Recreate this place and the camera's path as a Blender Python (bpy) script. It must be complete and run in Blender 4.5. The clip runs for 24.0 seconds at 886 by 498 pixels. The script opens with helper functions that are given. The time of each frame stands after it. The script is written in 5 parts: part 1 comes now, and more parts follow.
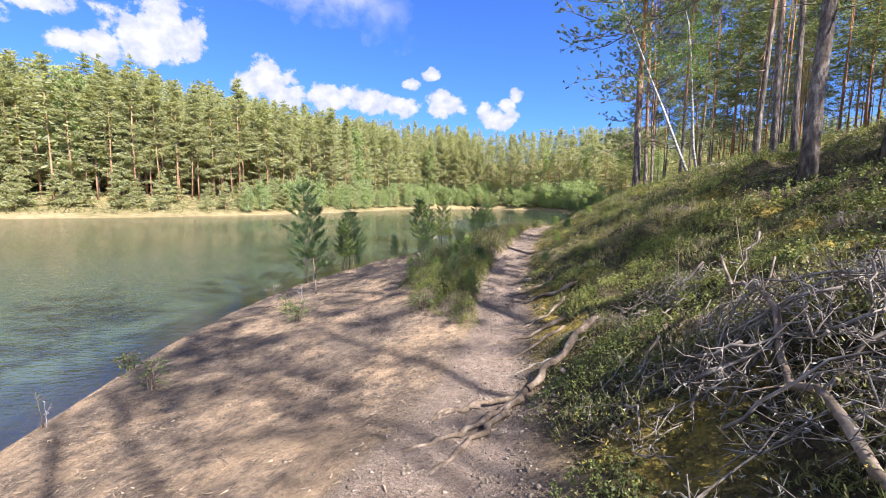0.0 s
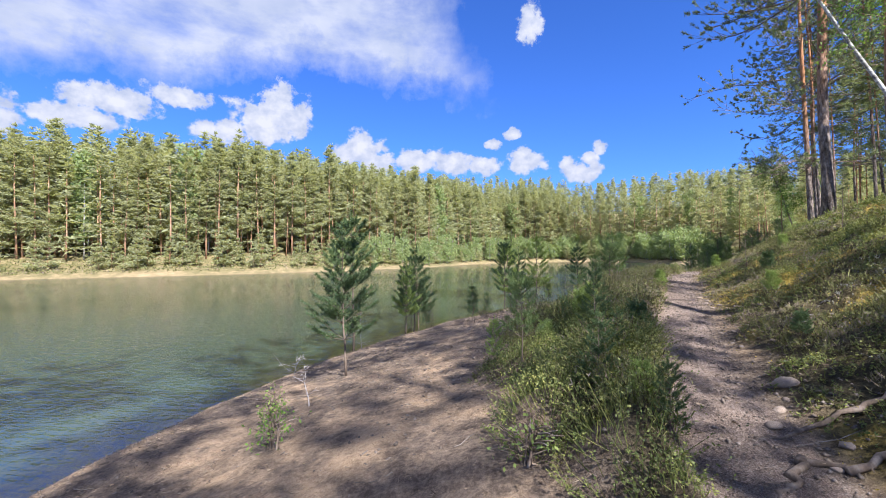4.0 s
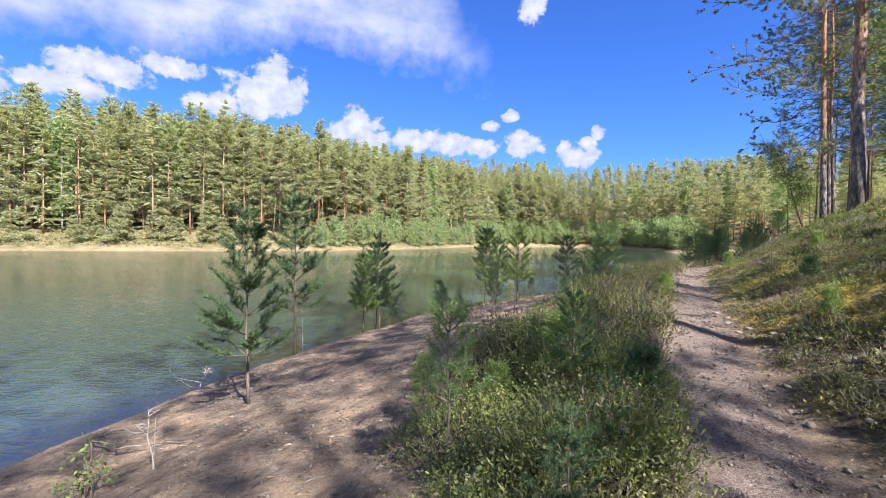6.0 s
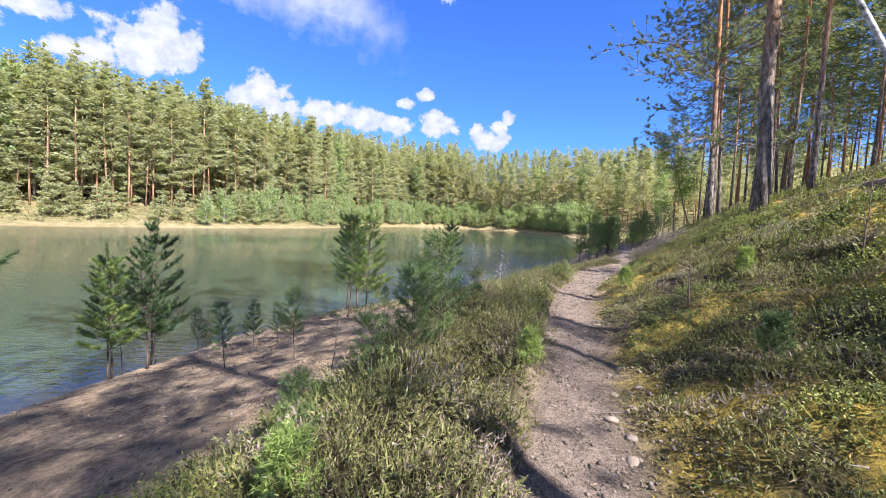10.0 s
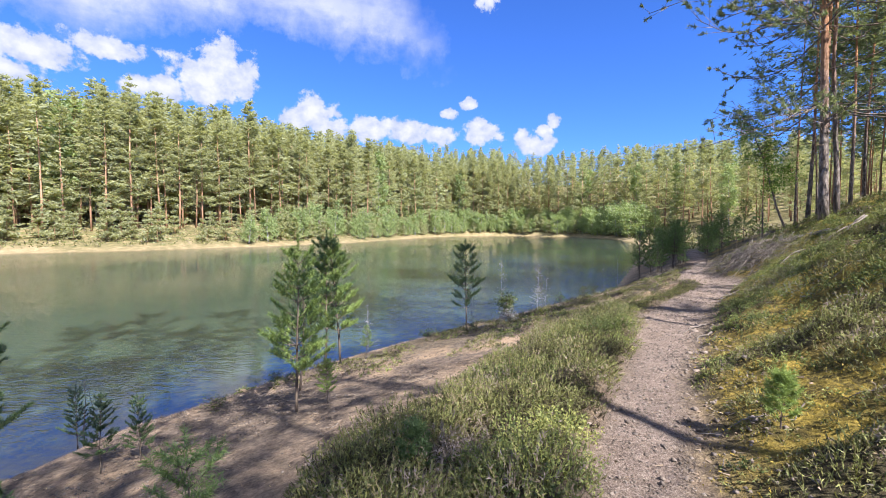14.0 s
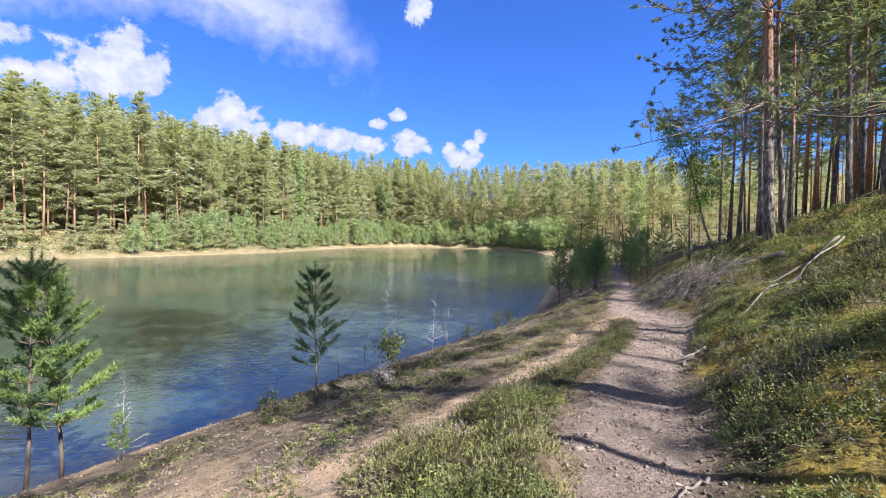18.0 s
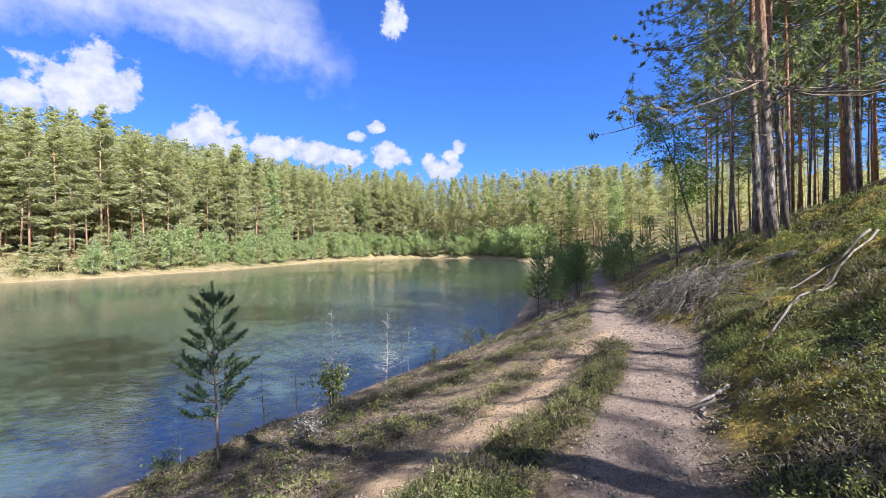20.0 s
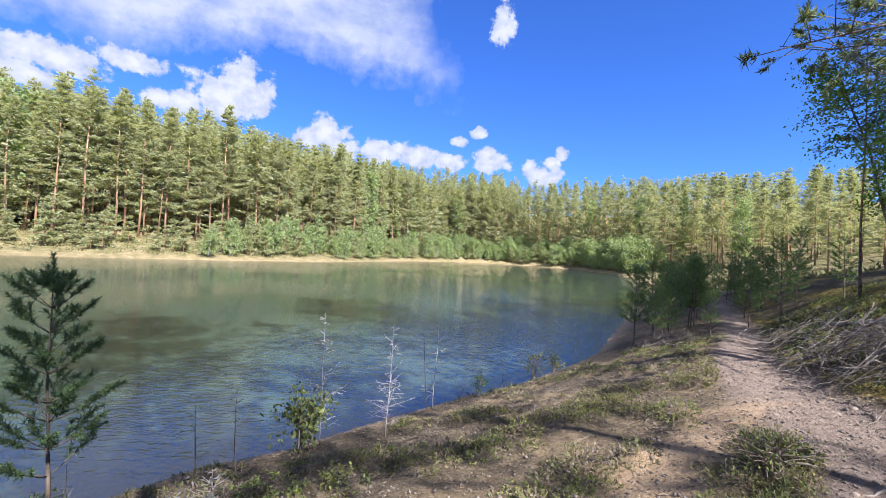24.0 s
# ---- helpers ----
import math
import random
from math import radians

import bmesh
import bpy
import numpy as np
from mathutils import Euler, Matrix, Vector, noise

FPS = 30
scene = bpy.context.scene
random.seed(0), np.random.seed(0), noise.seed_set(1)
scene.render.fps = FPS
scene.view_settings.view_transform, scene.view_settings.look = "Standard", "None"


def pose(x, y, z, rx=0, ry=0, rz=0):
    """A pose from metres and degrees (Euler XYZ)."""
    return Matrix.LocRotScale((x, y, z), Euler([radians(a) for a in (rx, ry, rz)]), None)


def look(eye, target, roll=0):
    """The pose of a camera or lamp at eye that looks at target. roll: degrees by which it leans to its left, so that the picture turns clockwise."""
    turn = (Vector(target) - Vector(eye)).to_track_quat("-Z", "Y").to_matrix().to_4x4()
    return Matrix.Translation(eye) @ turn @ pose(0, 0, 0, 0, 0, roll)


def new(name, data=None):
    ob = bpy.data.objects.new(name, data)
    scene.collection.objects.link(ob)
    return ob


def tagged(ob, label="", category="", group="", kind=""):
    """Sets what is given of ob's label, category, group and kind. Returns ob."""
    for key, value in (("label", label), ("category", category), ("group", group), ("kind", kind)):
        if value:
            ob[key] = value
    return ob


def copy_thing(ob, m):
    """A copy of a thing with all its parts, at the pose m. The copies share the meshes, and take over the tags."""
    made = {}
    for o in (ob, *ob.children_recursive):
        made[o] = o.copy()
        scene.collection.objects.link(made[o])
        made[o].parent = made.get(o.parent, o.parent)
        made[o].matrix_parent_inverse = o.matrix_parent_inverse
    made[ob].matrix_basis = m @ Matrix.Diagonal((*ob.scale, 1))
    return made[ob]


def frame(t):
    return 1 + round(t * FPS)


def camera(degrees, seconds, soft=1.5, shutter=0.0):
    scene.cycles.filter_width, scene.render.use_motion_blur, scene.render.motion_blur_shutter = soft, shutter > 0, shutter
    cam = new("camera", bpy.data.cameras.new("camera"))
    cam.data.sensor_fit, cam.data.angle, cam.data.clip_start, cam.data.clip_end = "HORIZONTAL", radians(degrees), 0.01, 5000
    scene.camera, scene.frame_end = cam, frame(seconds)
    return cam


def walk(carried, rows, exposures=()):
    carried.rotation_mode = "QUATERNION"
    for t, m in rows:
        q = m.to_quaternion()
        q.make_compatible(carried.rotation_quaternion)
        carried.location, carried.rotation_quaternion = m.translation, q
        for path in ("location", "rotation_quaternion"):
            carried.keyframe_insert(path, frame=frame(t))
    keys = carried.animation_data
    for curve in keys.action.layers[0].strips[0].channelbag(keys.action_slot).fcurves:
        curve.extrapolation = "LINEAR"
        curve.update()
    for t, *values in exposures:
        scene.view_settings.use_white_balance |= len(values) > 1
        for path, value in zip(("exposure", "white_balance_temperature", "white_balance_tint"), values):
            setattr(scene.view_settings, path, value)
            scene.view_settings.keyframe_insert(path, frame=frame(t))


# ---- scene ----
EXPOSURES = [(0.0, 1.80, 6200, 16), (1.0, 1.75, 6000, 16), (3.0, 1.55, 5850, 16), (6.0, 1.65, 5900, 16), (8.0, 1.75, 5950, 16), (11.0, 1.80, 5950, 16),
             (14.0, 1.70, 5950, 16), (17.0, 1.65, 5850, 16), (20.0, 1.65, 5850, 16), (22.0, 1.80, 5900, 16), (23.0, 1.78, 5900, 16), (24.0, 1.64, 5800, 16)]
cam = camera(91.8, 24.0, 0.7)
PATH = [
    (0, (0.034, 0.002, 2.873), (-0.012, 1.990, 2.653), 0.3),
    (0.5, (0.058, 0.497, 2.846), (-0.048, 2.493, 2.759), 0.6),
    (1, (0.100, 0.991, 2.837), (-0.058, 2.984, 2.780), 0.6),
    (1.5, (0.005, 1.537, 2.771), (-0.300, 3.513, 2.840), 0.6),
    (2, (-0.111, 2.104, 2.707), (-0.515, 4.061, 2.788), 0.9),
    (2.5, (-0.244, 2.635, 2.620), (-0.697, 4.582, 2.694), 0.8),
    (3, (-0.373, 3.164, 2.558), (-0.838, 5.108, 2.608), 0.6),
    (3.5, (-0.387, 3.658, 2.440), (-0.823, 5.610, 2.479), -2.5),
    (4, (-0.378, 4.196, 2.406), (-0.807, 6.149, 2.445), -0.9),
    (4.5, (-0.344, 4.741, 2.416), (-0.778, 6.693, 2.457), -0.1),
    (5, (-0.284, 5.261, 2.450), (-0.723, 7.212, 2.484), 0.6),
    (5.5, (-0.198, 5.717, 2.500), (-0.629, 7.670, 2.507), 1.7),
    (6, (-0.086, 6.057, 2.561), (-0.488, 8.016, 2.514), 0.7),
    (6.5, (0.094, 6.416, 2.620), (-0.261, 8.384, 2.615), 1.0),
    (7, (0.187, 6.807, 2.656), (-0.033, 8.794, 2.637), 1.6),
    (7.5, (0.332, 7.224, 2.720), (0.251, 9.223, 2.708), 1.3),
    (8, (0.529, 7.605, 2.812), (0.480, 9.604, 2.850), 0.5),
    (8.5, (0.629, 7.948, 2.833), (0.649, 9.948, 2.836), 3.2),
    (9, (0.770, 8.346, 2.845), (0.802, 10.346, 2.828), 3.1),
    (9.5, (0.915, 8.813, 2.926), (0.937, 10.811, 2.844), 3.0),
    (10, (1.051, 9.274, 2.928), (1.054, 11.269, 2.794), 2.2),
    (10.5, (1.234, 9.664, 2.973), (1.168, 11.658, 2.832), 1.8),
    (11, (1.324, 10.106, 2.985), (1.197, 12.097, 2.844), 1.8),
    (11.5, (1.419, 10.551, 3.034), (1.190, 12.534, 2.907), 1.7),
    (12, (1.539, 10.938, 3.081), (1.247, 12.914, 2.965), 0.4),
    (12.5, (1.672, 11.308, 3.126), (1.353, 13.280, 3.018), -0.0),
    (13, (1.802, 11.699, 3.165), (1.487, 13.671, 3.064), -0.2),
    (13.5, (1.914, 12.152, 3.195), (1.633, 14.130, 3.097), -0.4),
    (14, (2.001, 12.723, 3.208), (1.778, 14.708, 3.108), -0.3),
    (14.5, (2.129, 13.181, 3.225), (1.928, 15.168, 3.109), -0.6),
    (15, (2.216, 13.613, 3.246), (2.062, 15.603, 3.126), -0.2),
    (15.5, (2.338, 14.073, 3.290), (2.288, 16.069, 3.180), -0.0),
    (16, (2.508, 14.518, 3.324), (2.467, 16.516, 3.243), 0.0),
    (16.5, (2.661, 14.980, 3.308), (2.766, 16.976, 3.228), 2.8),
    (17, (2.838, 15.483, 3.322), (2.959, 17.478, 3.256), 2.4),
    (17.5, (2.998, 15.977, 3.332), (3.124, 17.972, 3.270), 2.5),
    (18, (3.135, 16.422, 3.329), (3.247, 18.418, 3.280), 0.6),
    (18.5, (3.270, 16.839, 3.320), (3.366, 18.836, 3.290), -0.0),
    (19, (3.421, 17.240, 3.308), (3.515, 19.238, 3.296), -0.4),
    (19.5, (3.604, 17.636, 3.295), (3.726, 19.632, 3.295), -1.2),
    (20, (3.836, 18.041, 3.284), (4.030, 20.031, 3.283), -1.1),
    (20.5, (4.008, 18.462, 3.279), (4.324, 20.437, 3.248), 0.5),
    (21, (4.233, 18.830, 3.274), (4.545, 20.805, 3.217), 2.8),
    (21.5, (4.345, 19.194, 3.239), (4.629, 21.173, 3.167), 1.1),
    (22, (4.462, 19.574, 3.250), (4.702, 21.559, 3.189), 0.9),
    (22.5, (4.631, 19.891, 3.245), (4.773, 21.885, 3.198), 4.3),
    (23, (4.691, 20.220, 3.213), (4.713, 22.219, 3.162), 3.6),
    (23.5, (4.791, 20.576, 3.131), (4.531, 22.559, 3.142), 3.0),
    (24, (4.898, 20.908, 3.072), (4.656, 22.893, 3.089), 2.9),
]
walk(cam, [(t, look(eye, target, roll)) for t, eye, target, roll in PATH], EXPOSURES)

# ---- sky, clouds and sun ----
SUN_AZ, SUN_EL = radians(137), radians(44)  # from +y towards +x
world = bpy.data.worlds.new("world")
scene.world = world
world.use_nodes = True
wt = world.node_tree
wt.nodes.clear()


def wnode(kind, **values):
    n = wt.nodes.new(kind)
    for key, value in values.items():
        n.inputs[int(key[1:])].default_value = value
    return n


def wmath(op, a, b=0.0, c=0.0, clamp=False):
    n = wt.nodes.new("ShaderNodeMath")
    n.operation, n.use_clamp = op, clamp
    for k, v in enumerate((a, b, c)):
        if isinstance(v, (int, float)):
            n.inputs[k].default_value = v
        else:
            wt.links.new(v, n.inputs[k])
    return n.outputs[0]


def wmix(fac, a, b):
    n = wt.nodes.new("ShaderNodeMix")
    n.data_type = "RGBA"
    for k, v in ((0, fac), (6, a), (7, b)):
        if isinstance(v, (int, float, tuple)):
            n.inputs[k].default_value = v
        else:
            wt.links.new(v, n.inputs[k])
    return n.outputs[2]


sky = wt.nodes.new("ShaderNodeTexSky")
sky.sky_type, sky.sun_disc = "NISHITA", False
sky.sun_elevation, sky.sun_rotation = SUN_EL, SUN_AZ
sky.altitude, sky.air_density, sky.dust_density, sky.ozone_density = 100, 1.0, 0.35, 2.2
coords = wt.nodes.new("ShaderNodeTexCoord")
axes = wt.nodes.new("ShaderNodeSeparateXYZ")
wt.links.new(coords.outputs["Generated"], axes.inputs[0])
az = wmath("MULTIPLY", wmath("ARCTAN2", axes.outputs[0], axes.outputs[1]), 57.2958)
el = wmath("MULTIPLY", wmath("ARCSINE", axes.outputs[2]), 57.2958)
deg_coords = wt.nodes.new("ShaderNodeCombineXYZ")
wt.links.new(az, deg_coords.inputs[0])
wt.links.new(el, deg_coords.inputs[1])


def wnoise(scale, detail, rough, sx=1.0, sy=1.0, off=0.0):
    m = wt.nodes.new("ShaderNodeMapping")
    m.inputs[1].default_value, m.inputs[3].default_value = (off, off * 0.7, 0), (sx, sy, 1)
    wt.links.new(deg_coords.outputs[0], m.inputs[0])
    n = wt.nodes.new("ShaderNodeTexNoise")
    n.inputs["Scale"].default_value, n.inputs["Detail"].default_value, n.inputs["Roughness"].default_value = scale, detail, rough
    wt.links.new(m.outputs[0], n.inputs["Vector"])
    return n.outputs[0]


# cumulus heads: azimuth, elevation, half width, half height in degrees
CUMULUS = [(-35, 16.6, 4.6, 2.6), (-33, 19.0, 2.6, 2.4), (-31, 17.4, 2.0, 2.6), (-38.5, 15.2, 2.2, 1.8), (-22.8, 13.9, 3.4, 2.4), (-20.8, 12.4, 2.4, 1.8),
           (-25, 13.6, 1.8, 1.4), (-15.6, 12.7, 3.0, 1.7), (-11.2, 12.3, 3.4, 1.7), (-7, 11.8, 2.4, 1.3), (-1.2, 12.0, 2.6, 1.5), (-2, 13.0, 1.4, 1.2),
           (5.6, 10.5, 2.6, 1.3), (8.0, 13.2, 1.1, 1.0), (6.8, 12.0, 1.2, 1.0), (3.8, 11.7, 1.1, 1.0), (-2.9, 15.7, 1.3, 0.8), (-5.4, 14.6, 1.2, 0.7),
           (-41.4, 15.1, 1.6, 1.1), (-44, 18.4, 3.4, 1.4), (-50, 16.8, 5.0, 1.6), (-53, 14.6, 5.0, 1.3), (-0.4, 28.2, 1.6, 2.4), (-62, 14, 6, 3)]
heap = None
for a0, e0, ra, re in CUMULUS:
    dx, dy = wmath("DIVIDE", wmath("SUBTRACT", az, a0), ra), wmath("DIVIDE", wmath("SUBTRACT", el, e0), re)
    one = wmath("SUBTRACT", 1.0, wmath("SQRT", wmath("ADD", wmath("MULTIPLY", dx, dx), wmath("MULTIPLY", dy, dy))))
    heap = one if heap is None else wmath("MAXIMUM", heap, one)
billow = wnoise(0.5, 8, 0.62)
dense = wmath("MULTIPLY_ADD", heap, 1.25, wmath("MULTIPLY_ADD", billow, 2.9, -1.36))
soft_edge = wt.nodes.new("ShaderNodeMapRange")
soft_edge.interpolation_type = "SMOOTHSTEP"
soft_edge.inputs[1].default_value, soft_edge.inputs[2].default_value = 0.0, 0.46
wt.links.new(dense, soft_edge.inputs[0])
heap_alpha = soft_edge.outputs[0]
# the high veil: a wedge that thins to a point over the far wood
ragged = wnoise(0.17, 7, 0.62, 1.0, 1.0, 7.0)


def wramp(low, high):
    """How far the azimuth lies west of low, up to high, in degrees."""
    return wmath("MINIMUM", wmath("MAXIMUM", wmath("MULTIPLY_ADD", az, -1.0, low), 0.0), high)


low_edge = wmath("MULTIPLY_ADD", wramp(-4.4, 25.6), 0.17, wmath("MULTIPLY_ADD", wramp(-30.0, 16.0), -0.26, 18.2))
veil_low = wmath("MULTIPLY", wmath("ADD", wmath("SUBTRACT", el, low_edge), wmath("MULTIPLY_ADD", ragged, 11.0, -5.5)), 0.24, clamp=True)
veil_right = wmath("MULTIPLY", wmath("ADD", wmath("SUBTRACT", wmath("MULTIPLY_ADD", el, -0.42, 4.2), az), wmath("MULTIPLY_ADD", ragged, 14.0, -7.0)), 0.10, clamp=True)
veil_in = wmath("MULTIPLY", veil_low, veil_right)
streak = wnoise(0.13, 6, 0.6, 0.7, 1.6, 3.0)
veil_alpha = wmath("MULTIPLY", veil_in, wmath("MULTIPLY_ADD", streak, 2.4, -0.35, clamp=True), clamp=True)
tone = wnoise(0.16, 4, 0.5, 1, 1.4, 9.0)
gain = wt.nodes.new("ShaderNodeMix")
gain.data_type, gain.blend_type = "RGBA", "MULTIPLY"
gain.inputs[0].default_value = 1.0
gain.inputs[7].default_value = (0.43, 0.74, 1.40, 1)
wt.links.new(sky.outputs[0], gain.inputs[6])
veiled = wmix(veil_alpha, gain.outputs[2], wmix(wmath("MULTIPLY_ADD", tone, 2.2, -0.55, clamp=True), (3.3, 3.8, 5.0, 1), (5.2, 5.4, 5.9, 1)))
puff = wnoise(0.55, 5, 0.55, 1, 1.2, 4.0)
lit = wmath("MULTIPLY_ADD", puff, 2.4, wmath("MULTIPLY_ADD", dense, 0.5, -1.02), clamp=True)
sky_all = wmix(heap_alpha, veiled, wmix(lit, (3.5, 3.95, 4.9, 1), (5.9, 5.9, 6.0, 1)))
back = wt.nodes.new("ShaderNodeBackground")
back.inputs[1].default_value = 0.052
wt.links.new(sky_all, back.inputs[0])
wt.links.new(back.outputs[0], wt.nodes.new("ShaderNodeOutputWorld").inputs[0])

sun_data = bpy.data.lights.new("sun", "SUN")
sun_data.energy, sun_data.angle, sun_data.color = 5.0, radians(0.53), (1.0, 0.93, 0.82)
sun = new("sun", sun_data)
sun.matrix_world = look((60 * math.sin(SUN_AZ), 60 * math.cos(SUN_AZ), 45), (0, 0, 45 - 60 * math.tan(SUN_EL)))

# ---- materials ----
def material(name, rough=0.8, metal=0.0, spec=0.3):
    m = bpy.data.materials.new(name)
    m.use_nodes = True
    b = m.node_tree.nodes["Principled BSDF"]
    b.inputs["Roughness"].default_value, b.inputs["Metallic"].default_value = rough, metal
    b.inputs["Specular IOR Level"].default_value = spec
    return m, m.node_tree, b


def tex_noise(t, scale, detail=5, rough=0.6, space="Object", stretch=(1, 1, 1)):
    c, p, n = t.nodes.new("ShaderNodeTexCoord"), t.nodes.new("ShaderNodeMapping"), t.nodes.new("ShaderNodeTexNoise")
    p.inputs[3].default_value = stretch
    t.links.new(c.outputs[space], p.inputs[0])
    t.links.new(p.outputs[0], n.inputs["Vector"])
    n.inputs["Scale"].default_value, n.inputs["Detail"].default_value, n.inputs["Roughness"].default_value = scale, detail, rough
    return n.outputs[0]


def ramp(t, source, *stops):
    r = t.nodes.new("ShaderNodeValToRGB")
    while len(r.color_ramp.elements) < len(stops):
        r.color_ramp.elements.new(0.5)
    for e, (at, colour) in zip(r.color_ramp.elements, stops):
        e.position, e.color = at, (*colour, 1)
    t.links.new(source, r.inputs[0])
    return r.outputs[0]


def blend(t, fac, a, b, mode="MIX"):
    n = t.nodes.new("ShaderNodeMix")
    n.data_type, n.blend_type = "RGBA", mode
    for k, v in ((0, fac), (6, a), (7, b)):
        if isinstance(v, (int, float)):
            n.inputs[k].default_value = v
        elif isinstance(v, tuple):
            n.inputs[k].default_value = (*v, 1)
        else:
            t.links.new(v, n.inputs[k])
    return n.outputs[2]


def sums(t, op, a, b, c=0.0, clamp=False):
    n = t.nodes.new("ShaderNodeMath")
    n.operation, n.use_clamp = op, clamp
    for k, v in enumerate((a, b, c)):
        if isinstance(v, (int, float)):
            n.inputs[k].default_value = v
        else:
            t.links.new(v, n.inputs[k])
    return n.outputs[0]


def bump(t, b, height, strength=0.5, distance=0.02):
    n = t.nodes.new("ShaderNodeBump")
    n.inputs["Strength"].default_value, n.inputs["Distance"].default_value = strength, distance
    t.links.new(height, n.inputs["Height"])
    t.links.new(n.outputs[0], b.inputs["Normal"])


def island(t):
    return t.nodes.new("ShaderNodeNewGeometry").outputs["Random Per Island"]


def foliage(name, *stops, glow_through=0.35, rough=0.55, patch_size=0.9, patchy=1.0, spec=0.25):
    """Leaves and needles: a matt blade that lets some light through, each piece with a tone of its own."""
    m, t, b = material(name, rough, 0, spec)
    patch = tex_noise(t, patch_size, 3, 0.5)
    tone = sums(t, "MULTIPLY_ADD", island(t), 0.6, sums(t, "MULTIPLY_ADD", patch, patchy, 0.2 - patchy * 0.5), clamp=True)
    colour = ramp(t, tone, *stops)
    t.links.new(colour, b.inputs["Base Color"])
    clear = t.nodes.new("ShaderNodeBsdfTranslucent")
    t.links.new(blend(t, 1.0, colour, (1.3, 1.25, 0.6), "MULTIPLY"), clear.inputs[0])
    mix = t.nodes.new("ShaderNodeMixShader")
    mix.inputs[0].default_value = glow_through
    t.links.new(b.outputs[0], mix.inputs[1])
    t.links.new(clear.outputs[0], mix.inputs[2])
    t.links.new(mix.outputs[0], t.nodes["Material Output"].inputs[0])
    return m


def bark(name, low, mid, high, scale=5.0, turn_at=None, upper=None, depth=0.03, stretch=(1, 1, 0.22)):
    m, t, b = material(name, 0.9, 0, 0.15)
    grain = tex_noise(t, scale, 7, 0.68, stretch=stretch)
    colour = ramp(t, grain, (0.32, low), (0.5, mid), (0.68, high))
    if turn_at:
        c, s = t.nodes.new("ShaderNodeTexCoord"), t.nodes.new("ShaderNodeSeparateXYZ")
        t.links.new(c.outputs["Object"], s.inputs[0])
        up = sums(t, "ADD", s.outputs[2], sums(t, "MULTIPLY", tex_noise(t, 1.2, 4), 3.0))
        fac = t.nodes.new("ShaderNodeMapRange")
        fac.inputs[1].default_value, fac.inputs[2].default_value = turn_at
        t.links.new(up, fac.inputs[0])
        colour = blend(t, fac.outputs[0], colour, ramp(t, grain, (0.3, tuple(v * 0.45 for v in upper)), (0.55, upper), (0.75, tuple(min(1, v * 1.35) for v in upper))))
    t.links.new(colour, b.inputs["Base Color"])
    bump(t, b, grain, 1.0, depth)
    return m


def make_ground():
    m, t, b = material("soil", 0.95, 0, 0.12)

    def attr(n):
        a = t.nodes.new("ShaderNodeAttribute")
        a.attribute_name = n
        return a.outputs["Fac"]

    fine, mid, wide, grit = tex_noise(t, 30, 8, 0.78), tex_noise(t, 6, 6, 0.65), tex_noise(t, 0.8, 5, 0.6), tex_noise(t, 120, 3, 0.6)
    litter = ramp(t, sums(t, "MULTIPLY_ADD", fine, 0.6, sums(t, "MULTIPLY", mid, 0.4)), (0.34, (0.045, 0.034, 0.026)), (0.47, (0.135, 0.103, 0.078)), (0.58, (0.25, 0.195, 0.145)), (0.70, (0.42, 0.345, 0.265)))
    bare = ramp(t, sums(t, "MULTIPLY_ADD", fine, 0.5, sums(t, "MULTIPLY", grit, 0.5)), (0.32, (0.24, 0.155, 0.090)), (0.5, (0.47, 0.330, 0.200)), (0.68, (0.62, 0.475, 0.315)))
    patches = ramp(t, sums(t, "MULTIPLY_ADD", wide, 0.75, sums(t, "MULTIPLY", mid, 0.3)), (0.50, (0, 0, 0)), (0.70, (1, 1, 1)))
    slope = blend(t, patches, litter, bare)
    tread = ramp(t, sums(t, "MULTIPLY_ADD", grit, 0.45, sums(t, "MULTIPLY_ADD", fine, 0.35, sums(t, "MULTIPLY", mid, 0.2))), (0.37, (0.10, 0.075, 0.058)), (0.46, (0.175, 0.132, 0.104)), (0.55, (0.30, 0.235, 0.188)), (0.66, (0.45, 0.375, 0.31)))
    # Bank mould, darkened so that shade in the shrub gaps is in the colour
    shaded_mould = ramp(t, sums(t, "MULTIPLY_ADD", fine, 0.65, sums(t, "MULTIPLY", mid, 0.35)), (0.36, (0.022, 0.018, 0.012)), (0.48, (0.060, 0.050, 0.027)), (0.58, (0.125, 0.105, 0.056)), (0.68, (0.23, 0.195, 0.12)))
    moss = ramp(t, sums(t, "MULTIPLY_ADD", fine, 0.45, sums(t, "MULTIPLY", mid, 0.55)), (0.37, (0.045, 0.038, 0.016)), (0.47, (0.15, 0.118, 0.035)), (0.55, (0.33, 0.245, 0.05)), (0.65, (0.58, 0.42, 0.085)))
    grass = ramp(t, sums(t, "MULTIPLY_ADD", mid, 0.5, sums(t, "MULTIPLY", wide, 0.5)), (0.38, (0.07, 0.075, 0.030)), (0.5, (0.17, 0.150, 0.066)), (0.62, (0.33, 0.25, 0.145)))
    colour = blend(t, attr("sand"), shaded_mould, slope)
    colour = blend(t, attr("moss"), colour, moss)
    colour = blend(t, attr("tread"), colour, tread)
    colour = blend(t, attr("far"), colour, grass)
    colour = blend(t, attr("beach"), colour, bare)
    t.links.new(colour, b.inputs["Base Color"])
    bump(t, b, sums(t, "MULTIPLY_ADD", fine, 0.5, sums(t, "MULTIPLY", mid, 0.9)), 1.0, 0.09)
    return m


